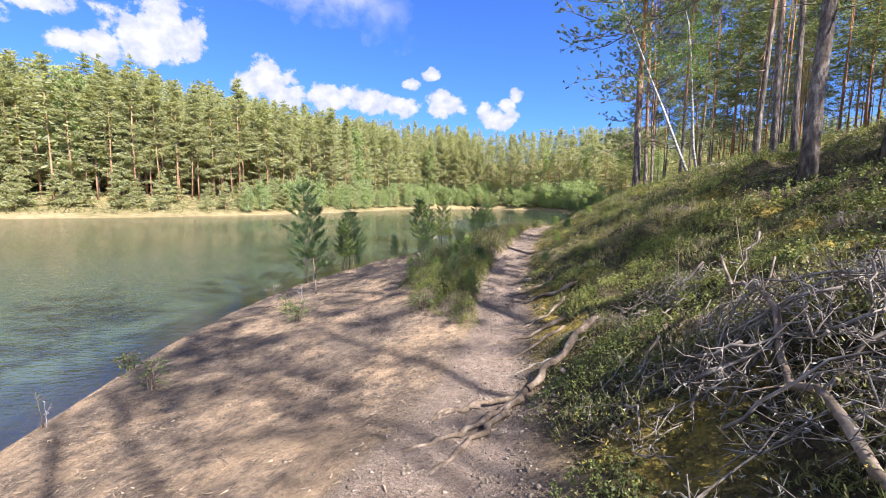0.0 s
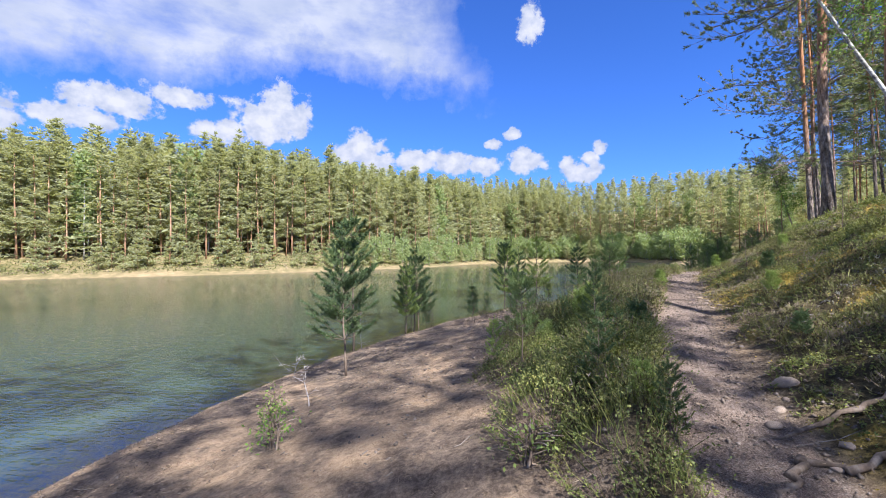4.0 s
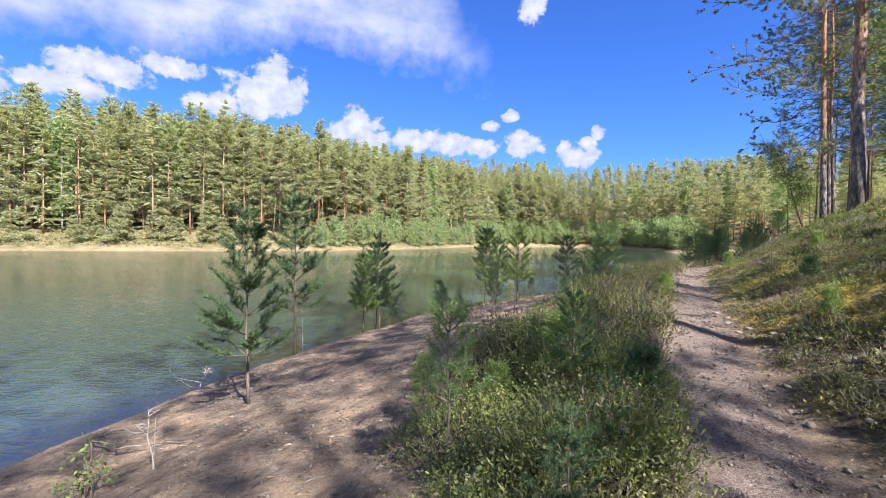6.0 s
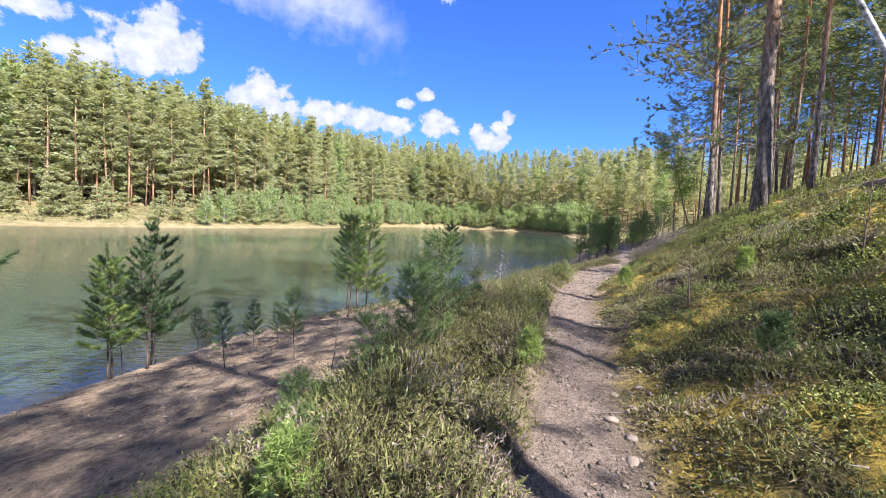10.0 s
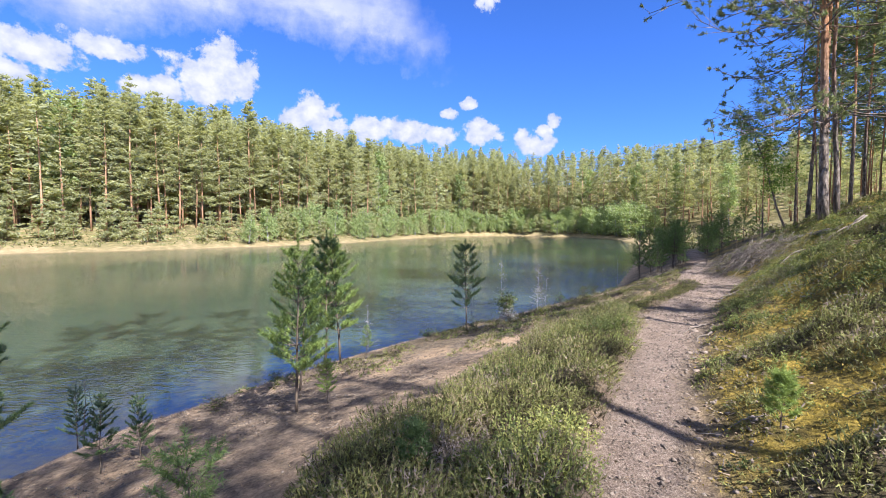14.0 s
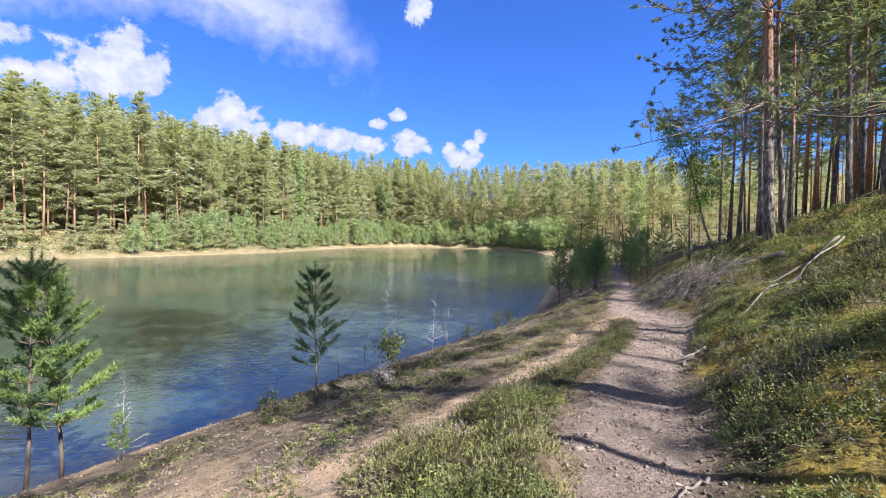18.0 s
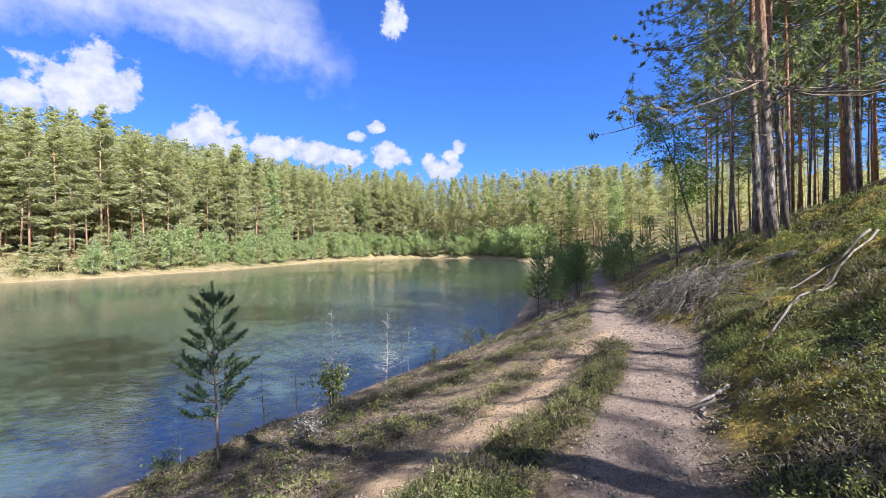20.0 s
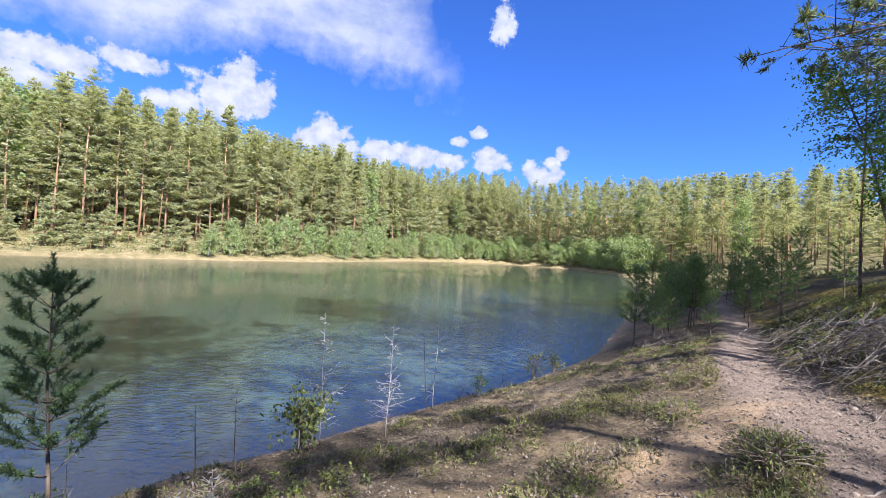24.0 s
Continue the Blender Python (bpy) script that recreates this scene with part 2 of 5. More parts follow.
def make_water():
    m, t, b = material("water", 0.9, 0, 0.0)
    murk = tex_noise(t, 0.05, 3, 0.5)
    t.links.new(ramp(t, murk, (0.35, (0.032, 0.052, 0.036)), (0.65, (0.050, 0.076, 0.060))), b.inputs["Base Color"])
    ripple = tex_noise(t, 2.6, 2, 0.5, stretch=(1.0, 2.0, 1))
    fine = tex_noise(t, 7.5, 2, 0.5, stretch=(1.0, 1.8, 1))
    swell = tex_noise(t, 0.6, 2, 0.5, stretch=(0.8, 1.8, 1))
    gust = ramp(t, tex_noise(t, 0.045, 3, 0.5, stretch=(1, 0.6, 1)), (0.40, (0.16, 0.16, 0.16)), (0.60, (1, 1, 1)))
    height = sums(t, "MULTIPLY", sums(t, "ADD", sums(t, "MULTIPLY_ADD", swell, 0.30, sums(t, "MULTIPLY", ripple, 0.75)), sums(t, "MULTIPLY", fine, 0.42)), gust)
    wave = t.nodes.new("ShaderNodeBump")
    wave.inputs["Strength"].default_value, wave.inputs["Distance"].default_value = 0.42, 0.075
    t.links.new(height, wave.inputs["Height"])
    shine, clear, edge, face, body = (t.nodes.new("ShaderNode" + k) for k in ("BsdfGlossy", "BsdfTransparent", "Fresnel", "MixShader", "MixShader"))
    shine.inputs["Roughness"].default_value, edge.inputs["IOR"].default_value = 0.015, 2.6
    clear.inputs[0].default_value = (0.72, 0.74, 0.52, 1)
    t.links.new(wave.outputs[0], shine.inputs["Normal"])
    t.links.new(wave.outputs[0], edge.inputs["Normal"])
    deep = t.nodes.new("ShaderNodeAttribute")
    deep.attribute_name = "deep"
    t.links.new(deep.outputs["Fac"], body.inputs[0])
    t.links.new(clear.outputs[0], body.inputs[1])
    t.links.new(b.outputs[0], body.inputs[2])
    t.links.new(edge.outputs[0], face.inputs[0])
    t.links.new(body.outputs[0], face.inputs[1])
    t.links.new(shine.outputs[0], face.inputs[2])
    t.links.new(face.outputs[0], t.nodes["Material Output"].inputs[0])
    return m


SOIL, WATER = make_ground(), make_water()
PINE_BARK = bark("pine_bark", (0.030, 0.024, 0.020), (0.150, 0.122, 0.102), (0.37, 0.32, 0.275), 11.0, (4.2, 8.0), (0.42, 0.21, 0.105), 0.07, (1, 1, 0.42))
YOUNG_BARK = bark("young_pine_bark", (0.055, 0.043, 0.032), (0.13, 0.10, 0.075), (0.23, 0.185, 0.14), 14, depth=0.006)
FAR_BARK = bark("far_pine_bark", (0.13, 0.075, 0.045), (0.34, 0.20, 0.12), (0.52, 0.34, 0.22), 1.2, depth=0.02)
BIRCH_BARK = bark("birch_bark", (0.04, 0.036, 0.032), (0.28, 0.265, 0.24), (0.60, 0.58, 0.54), 6.0, stretch=(0.9, 0.9, 1.9), depth=0.006)
DEAD_WOOD = bark("weathered_wood", (0.065, 0.053, 0.043), (0.17, 0.145, 0.122), (0.30, 0.27, 0.24), 9, depth=0.008)
DARK_WOOD = bark("damp_bark", (0.05, 0.038, 0.028), (0.15, 0.115, 0.085), (0.30, 0.25, 0.20), 8, depth=0.012)
WHITE_WOOD = bark("bleached_twig", (0.22, 0.19, 0.17), (0.38, 0.345, 0.32), (0.54, 0.50, 0.47), 12, depth=0.003)
NEEDLES = foliage("pine_needles", (0.0, (0.034, 0.064, 0.028)), (0.5, (0.082, 0.134, 0.052)), (1.0, (0.165, 0.230, 0.085)), glow_through=0.32, spec=0.4)
MID_NEEDLES = foliage("thicket_pine_needles", (0.0, (0.06, 0.10, 0.04)), (0.5, (0.135, 0.20, 0.07)), (1.0, (0.24, 0.31, 0.11)), glow_through=0.4, spec=0.4)
FRESH_NEEDLES = foliage("fresh_pine_needles", (0.0, (0.10, 0.16, 0.05)), (0.5, (0.22, 0.30, 0.085)), (1.0, (0.36, 0.43, 0.13)))
TALL_NEEDLES = foliage("tall_pine_needles", (0.0, (0.070, 0.096, 0.055)), (0.5, (0.165, 0.200, 0.105)), (1.0, (0.30, 0.335, 0.18)), glow_through=0.48, spec=0.4)
# Far needles and leaves: full sun and distance haze put into pale colours
FAR_LIT_NEEDLES = foliage("sunlit_far_pine_needles", (0.0, (0.235, 0.250, 0.150)), (0.5, (0.330, 0.350, 0.205)), (1.0, (0.430, 0.440, 0.270)), glow_through=0.55, rough=0.6, spec=0.3)
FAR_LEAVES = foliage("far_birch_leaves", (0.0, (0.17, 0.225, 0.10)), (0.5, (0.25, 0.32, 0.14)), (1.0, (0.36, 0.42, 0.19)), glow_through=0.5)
BIRCH_LEAVES = foliage("birch_leaves", (0.0, (0.060, 0.120, 0.026)), (0.5, (0.132, 0.228, 0.048)), (1.0, (0.240, 0.348, 0.084)), glow_through=0.45)
HEATHER = foliage("heather_shoots", (0.0, (0.052, 0.042, 0.027)), (0.2, (0.095, 0.088, 0.038)), (0.42, (0.135, 0.150, 0.050)), (0.62, (0.22, 0.225, 0.075)), (0.80, (0.205, 0.155, 0.105)), (1.0, (0.29, 0.24, 0.215)), glow_through=0.2, patch_size=2.0, patchy=2.2)
BERRY = foliage("berry_leaves", (0.0, (0.042, 0.056, 0.022)), (0.35, (0.100, 0.128, 0.040)), (0.7, (0.190, 0.215, 0.064)), (1.0, (0.31, 0.305, 0.095)), glow_through=0.3, patch_size=1.6, patchy=2.0)
MOSS = foliage("moss_tips", (0.0, (0.10, 0.095, 0.025)), (0.5, (0.27, 0.21, 0.045)), (1.0, (0.47, 0.35, 0.07)), glow_through=0.25, patch_size=3.0, patchy=1.6)
LICHEN = foliage("grey_lichen", (0.0, (0.15, 0.15, 0.13)), (1.0, (0.38, 0.38, 0.34)), glow_through=0.1)
STRAW = foliage("dry_grass", (0.0, (0.20, 0.155, 0.07)), (1.0, (0.46, 0.38, 0.20)), glow_through=0.25)


def make_stone():
    m, t, b = material("stone", 0.85, 0, 0.3)
    tone = ramp(t, t.nodes.new("ShaderNodeObjectInfo").outputs["Random"], (0, (0.8, 0.78, 0.76)), (1, (1.15, 1.08, 1.0)))
    each = ramp(t, island(t), (0, (0.40, 0.38, 0.36)), (0.5, (0.64, 0.61, 0.58)), (1, (0.82, 0.78, 0.74)))
    body = ramp(t, tex_noise(t, 30, 6, 0.7), (0.35, (0.16, 0.135, 0.115)), (0.55, (0.31, 0.275, 0.24)), (0.72, (0.47, 0.43, 0.385)))
    t.links.new(blend(t, 1.0, blend(t, 1.0, body, tone, "MULTIPLY"), each, "MULTIPLY"), b.inputs["Base Color"])
    bump(t, b, tex_noise(t, 60, 5, 0.7), 0.5, 0.006)
    return m


STONE = make_stone()

LITTER = foliage("brown_litter", (0.0, (0.06, 0.045, 0.032)), (0.4, (0.17, 0.125, 0.085)), (0.75, (0.28, 0.215, 0.15)), (1.0, (0.40, 0.33, 0.25)), glow_through=0.05, rough=0.9)

# ---- the lie of the land ----
SHORE_Y = [-60, -30, -10, 0, 4.5, 6.5, 8.2, 10, 12.4, 13.6, 15.3, 16.5, 17.4, 18.5, 19.6, 20.8, 22, 23, 24, 25.1, 26, 26.8, 28.4, 29.7, 31, 33, 35.5, 43.9, 55.8, 62]
SHORE_X = [-14, -8, -5.6, -5.1, -5.12, -5.4, -5.6, -5.6, -5.4, -5.1, -4.75, -4.4, -4.1, -3.84, -3.2, -2.5, -1.9, -1.25, -0.4, 0.4, 1.0, 1.9, 3.1, 4.3, 5.4, 6.9, 8.4, 11.7, 16.0, 18.5]
PATH_Y = [-40, -6, 0, 2.3, 4, 6.1, 8.2, 9.4, 10.3, 11.6, 12.7, 13.6, 15.4, 16.4, 17.8, 19, 21, 22.6, 24.4, 26.4, 28, 29.7, 31, 36, 46, 62]
PATH_X = [-3.0, -0.9, -0.25, -0.1, 0.25, 0.75, 0.95, 1.2, 1.47, 1.84, 2.15, 2.4, 2.92, 3.3, 3.95, 4.5, 5.5, 6.7, 7.9, 8.3, 8.8, 9.6, 10.4, 12.5, 16.5, 23]
TREAD_Y = [-40, 0, 2, 4.2, 6, 7.6, 9.3, 11, 12.7, 14.5, 16.4, 18, 19.6, 21, 23, 26, 30, 36, 46, 62]
TREAD_Z = [1.6, 1.38, 1.25, 0.95, 1.08, 1.33, 1.46, 1.6, 1.72, 1.83, 1.85, 1.82, 1.78, 1.72, 1.72, 1.62, 1.5, 1.5, 1.6, 1.9]
LAKE = [(x, y) for x, y in zip(SHORE_X, SHORE_Y)] + [(28, 87), (33, 120), (30, 150), (8, 178), (-8, 172), (-20, 150), (-28, 106), (-37, 88), (-51, 71), (-66, 62), (-88, 50), (-105, 20), (-100, -40), (-60, -80), (-20, -70)]


def smooth(a, b, v):
    s = np.clip((v - a) / (b - a), 0, 1)
    return s * s * (3 - 2 * s)


def value_noise(x, y, seed=0):
    """Smooth noise from 0 to 1 over the plane."""
    xi, yi = np.floor(x).astype(np.int64), np.floor(y).astype(np.int64)
    fx, fy = x - xi, y - yi
    fx, fy = fx * fx * (3 - 2 * fx), fy * fy * (3 - 2 * fy)

    def corner(i, j):
        h = (i * 374761393 + j * 668265263 + seed * 974711) & 0x7FFFFFFF
        h = ((h ^ (h >> 13)) * 1274126177) & 0x7FFFFFFF
        return ((h ^ (h >> 16)) & 0xFFFF) / 65535.0

    a, b, c, d = corner(xi, yi), corner(xi + 1, yi), corner(xi, yi + 1), corner(xi + 1, yi + 1)
    return (a * (1 - fx) + b * fx) * (1 - fy) + (c * (1 - fx) + d * fx) * fy


def fbm(x, y, seed=0, octaves=4):
    total, amp = 0.0, 0.5
    for k in range(octaves):
        total = total + amp * value_noise(x * 2**k, y * 2**k, seed + k)
        amp *= 0.5
    return total


def lake_distance(x, y):
    """Metres to the shoreline: above zero on land, below zero in the lake."""
    x, y = np.asarray(x, float), np.asarray(y, float)
    best, inside = np.full(x.shape, 1e9), np.zeros(x.shape, bool)
    for (ax, ay), (bx, by) in zip(LAKE, LAKE[1:] + LAKE[:1]):
        dx, dy = bx - ax, by - ay
        s = np.clip(((x - ax) * dx + (y - ay) * dy) / (dx * dx + dy * dy), 0, 1)
        best = np.minimum(best, np.hypot(x - ax - s * dx, y - ay - s * dy))
        if ay != by:
            cross = ((ay > y) != (by > y)) & (x < ax + (y - ay) / (by - ay) * dx)
            inside ^= cross
    return np.where(inside, -best, best)


def path_x(y):
    return np.interp(y, PATH_Y, PATH_X)


def ground_z(x, y, rough=True):
    x, y = np.asarray(x, float), np.asarray(y, float)
    d = lake_distance(x, y)
    away = np.maximum(d, 0)
    far = 0.45 * smooth(0, 1.6, away) + np.interp(away, [0, 8, 40, 100, 170, 600], [0, 0.9, 7.0, 15, 19, 24])
    far = far * (1 + 0.75 * smooth(110, 190, y))
    xs, xp, zp = np.interp(y, SHORE_Y, SHORE_X), path_x(y), np.interp(y, TREAD_Y, TREAD_Z)
    left = zp * np.clip((x - xs) / (xp - 0.45 - xs), 0, 1)
    left = left + 0.10 * smooth(0, 0.35, x - xs) * (1 - smooth(0.5, 2.2, x - xs))
    e = x - xp - 0.38
    steep = np.interp(y, [-10, 0, 6, 10, 14, 18, 21, 27, 40], [0.58, 0.57, 0.55, 0.49, 0.43, 0.48, 0.54, 0.60, 0.35])
    rise = steep * np.interp(e, [0, 0.5, 2, 4.5, 9, 20, 60, 200], [0, 0.35, 1.9, 3.95, 6.7, 10.5, 17, 25])
    near = np.where(e > 0, zp + rise, left)
    w = smooth(38, 62, y) + smooth(10, 45, -y - 5) * 0
    z = near * (1 - w) + far * w
    east = x > xs - 0.01
    z = np.where((y < 62) & east, z, far)
    z = np.where(d < 0, np.maximum(-3.0, 0.22 * d), z)
    if rough:
        z = z + mound_z(x, y)
        hump = smooth(0.3, 1.2, e) * (1 - smooth(25, 60, e))
        z = z + hump * ((fbm(x * 1.1, y * 1.1, 3) - 0.47) * 0.44 + (fbm(x * 4, y * 4, 8) - 0.47) * 0.12)
        bare = (1 - smooth(0.0, 0.5, e)) * smooth(0.05, 0.6, d)
        z = z + bare * ((fbm(x * 1.4, y * 1.4, 5) - 0.47) * 0.12 + (fbm(x * 7, y * 7, 9) - 0.47) * 0.05)
    return z



# ---- mesh helpers ----
rng = np.random.default_rng(7)


def mesh_from(name, verts, quads=None, tris=None, mat=None, smooth_faces=False, second=None, second_from=0):
    """A mesh from arrays of vertices and faces."""
    me = bpy.data.meshes.new(name)
    quads = np.zeros((0, 4), np.int32) if quads is None else np.asarray(quads, np.int32)
    tris = np.zeros((0, 3), np.int32) if tris is None else np.asarray(tris, np.int32)
    if quads.shape[1] == 3:
        quads, tris = np.zeros((0, 4), np.int32), quads
    verts = np.asarray(verts, np.float32)
    loops = np.concatenate([quads.ravel(), tris.ravel()])
    me.vertices.add(len(verts))
    me.vertices.foreach_set("co", verts.ravel())
    me.loops.add(len(loops))
    me.loops.foreach_set("vertex_index", loops)
    me.polygons.add(len(quads) + len(tris))
    starts = np.concatenate([np.arange(len(quads)) * 4, len(quads) * 4 + np.arange(len(tris)) * 3])
    me.polygons.foreach_set("loop_start", starts.astype(np.int32))
    if smooth_faces:
        me.polygons.foreach_set("use_smooth", np.ones(len(quads) + len(tris), bool))
    me.update(calc_edges=True)
    if mat:
        me.materials.append(mat)
    if second:
        me.materials.append(second)
        me.polygons.foreach_set("material_index", (np.arange(len(quads) + len(tris)) >= second_from).astype(np.int32))
    return me


def join(pieces):
    """Several (verts, quads) as one."""
    vs, qs, at = [], [], 0
    for v, q in pieces:
        vs.append(v)
        qs.append(q + at)
        at += len(v)
    return np.concatenate(vs), np.concatenate(qs)


def unit(v):
    return v / np.maximum(np.linalg.norm(v, axis=-1, keepdims=True), 1e-9)


def tube(points, radii, sides=6, ragged=0.0, seed=0):
    """A closed limb along points, thinner where radii say."""
    p, r = np.asarray(points, float), np.asarray(radii, float)
    ahead = unit(np.gradient(p, axis=0))
    helper = np.where(np.abs(ahead[:, 2:3]) > 0.9, [[1.0, 0, 0]], [[0, 0, 1.0]])
    u = unit(np.cross(ahead, helper))
    w = np.cross(ahead, u)
    a = np.arange(sides) / sides * 2 * np.pi
    wob = 1 + ragged * (np.random.default_rng(seed).random((len(p), sides)) - 0.5) if ragged else 1.0
    ring = p[:, None] + (r[:, None] * wob)[..., None] * (np.cos(a)[None, :, None] * u[:, None] + np.sin(a)[None, :, None] * w[:, None])
    v = np.concatenate([ring.reshape(-1, 3), p[:1], p[-1:]])
    n, k = len(p), np.arange(sides)
    q = [np.stack([i * sides + k, i * sides + (k + 1) % sides, (i + 1) * sides + (k + 1) % sides, (i + 1) * sides + k], 1) for i in range(n - 1)]
    low, top = n * sides, n * sides + 1
    half = k[::2]
    q.append(np.stack([np.full(len(half), low), (half + 2) % sides, (half + 1) % sides, half], 1))
    q.append(np.stack([np.full(len(half), top), (n - 1) * sides + half, (n - 1) * sides + (half + 1) % sides, (n - 1) * sides + (half + 2) % sides], 1))
    return v, np.concatenate(q)


def blades(root, way, length, width, gen, fat=0.45, broad=False, flat=None):
    """Thin pointed blades from root along way; broad ones widest in the middle; flat ones level across by that much."""
    root, way = np.asarray(root, float), unit(np.asarray(way, float))
    n = len(root)
    side = unit(np.cross(way, gen.normal(size=(n, 3)) * (1.0 if flat is None else flat) + [0, 0, 0 if flat is None else 1.0]))
    length, width = np.broadcast_to(length, n)[:, None], np.broadcast_to(width, n)[:, None]
    if not broad:
        v = np.stack([root - side * width * 0.5, root + side * width * 0.5, root + way * length], 1).reshape(-1, 3)
        return v, np.arange(3 * n, dtype=np.int32).reshape(n, 3)
    mid = root + way * length * fat
    v = np.stack([root, mid + side * width * 0.5, root + way * length, mid - side * width * 0.5], 1).reshape(-1, 3)
    return v, np.arange(4 * n, dtype=np.int32).reshape(n, 4)


def part(name, mesh, parent, label="", m=None, kind=""):
    ob = new(name, mesh)
    ob.parent = parent
    if m is not None:
        ob.matrix_basis = m
    tagged(ob, label, kind=kind)
    return ob


def thing(name, x, y, label, category, group="", sink=0.03, z=None, turn=0.0):
    ob = new(name)
    ob.empty_display_size = 0.2
    ob.matrix_basis = pose(x, y, (float(ground_z(x, y)) if z is None else z) - sink, 0, 0, turn)
    return tagged(ob, label, category, group)


# ---- ground, lake bed and water ----
def steps(fine_from, fine_to, fine, limit_low, limit_high, grow=1.13):
    mid = list(np.arange(fine_from, fine_to + 1e-6, fine))
    low, high, s = [], [], fine
    v = fine_from
    while v > limit_low:
        s = min(s * grow, 400)
        v -= s
        low.append(v)
    v, s = fine_to, fine
    while v < limit_high:
        s = min(s * grow, 400)
        v += s
        high.append(v)
    return np.array(low[::-1] + mid + high)


def heather_left(y):
    """Where the strip of heather on the lake side of the path begins."""
    return np.interp(y, [4.5, 5.5, 6.4, 7.2, 9, 10.3, 12, 13, 15.9, 17.1, 18.5, 20.4, 21.4, 22.4, 23.5, 24.4, 25, 25.5, 27], [0.35, 0.35, 0.2, -0.3, -0.75, -0.64, -0.1, 0.25, 0.95, 1.6, 2.05, 3.0, 4.1, 5.3, 6.25, 7.0, 7.25, 7.6, 8.2])


def zones(x, y):
    """How far each kind of cover holds at a place, from 0 to 1."""
    xp, d = path_x(y), lake_distance(x, y)
    e = x - xp
    jag = (fbm(x * 1.3, y * 1.3, 21) - 0.47) * 0.9
    half = np.interp(y, [-10, 0, 4, 6, 9, 18, 22, 26, 30, 60], [0.6, 0.6, 0.5, 0.36, 0.29, 0.30, 0.52, 0.6, 0.4, 0.3])
    tread = 1 - smooth(half - 0.10, half + 0.14, np.abs(e) + jag * 0.35)
    strip = smooth(-0.15, 0.2, x - heather_left(y) + jag) * (1 - smooth(-0.42, -0.25, e + 0.02 + np.interp(y, [18.6, 19.6, 21.4, 22.0], [0, 0.42, 0.42, 0]))) * smooth(5.2, 6.3, y) * (1 - smooth(24.6, 25.6, y))
    bank = smooth(half + 0.02, half + 0.35, e + jag * 0.5)
    sand = (1 - bank) * (1 - strip) * (1 - tread)
    return tread, strip, bank, sand, d, e


MOSS_BEDS = [(4.29, 16.1, 0.5), (4.1, 15.5, 0.35), (5.44, 18.2, 0.4), (6.25, 18.8, 0.55), (5.7, 17.6, 0.3), (2.8, 11.75, 0.3), (3.05, 11.4, 0.25), (8.87, 23.1, 0.5), (9.4, 23.5, 0.4), (2.8, 3.95, 0.3), (3.1, 3.6, 0.35),
             (3.2, 10.75, 0.4), (2.75, 10.3, 0.35), (5.9, 13.8, 0.6), (6.6, 15.5, 0.5), (4.9, 12.6, 0.35), (7.2, 20.0, 0.45)]


def mossiness(x, y, bank):
    """Where the yellow moss has the bank to itself."""
    wild = smooth(0.55, 0.60, 0.065 * smooth(7.5, 12.5, y) - 0.035 + fbm(x * 0.9, y * 0.9, 31) + 0.10 * (fbm(x * 3, y * 3, 33) - 0.47))
    bed = 0.0
    for a, c, r in MOSS_BEDS:
        bed = np.maximum(bed, np.exp(-(((x - a) / r) ** 2 + ((y - c) / (r * 1.3)) ** 2)))
    return bank * np.maximum(wild * 0.8, smooth(0.25, 0.55, bed + 0.5 * (fbm(x * 3, y * 3, 35) - 0.47)))


def side_track(x, y):
    """The second, sandy tread that leaves the path on the lake side."""
    line = np.interp(y, [19.6, 20.5, 21.4, 22.3, 23.3, 24.5, 25.5, 26.4], [1.6, 2.5, 3.6, 4.5, 5.4, 6.3, 7.25, 8.2])
    return (1 - smooth(0.22, 0.55, np.abs(x - line) + (fbm(x * 2, y * 2, 15) - 0.47) * 0.6)) * smooth(19.6, 20.4, y) * (1 - smooth(25.6, 26.3, y))


def near_side(x, y):
    return (x > np.interp(y, SHORE_Y, SHORE_X) - 1) & (y < 46)


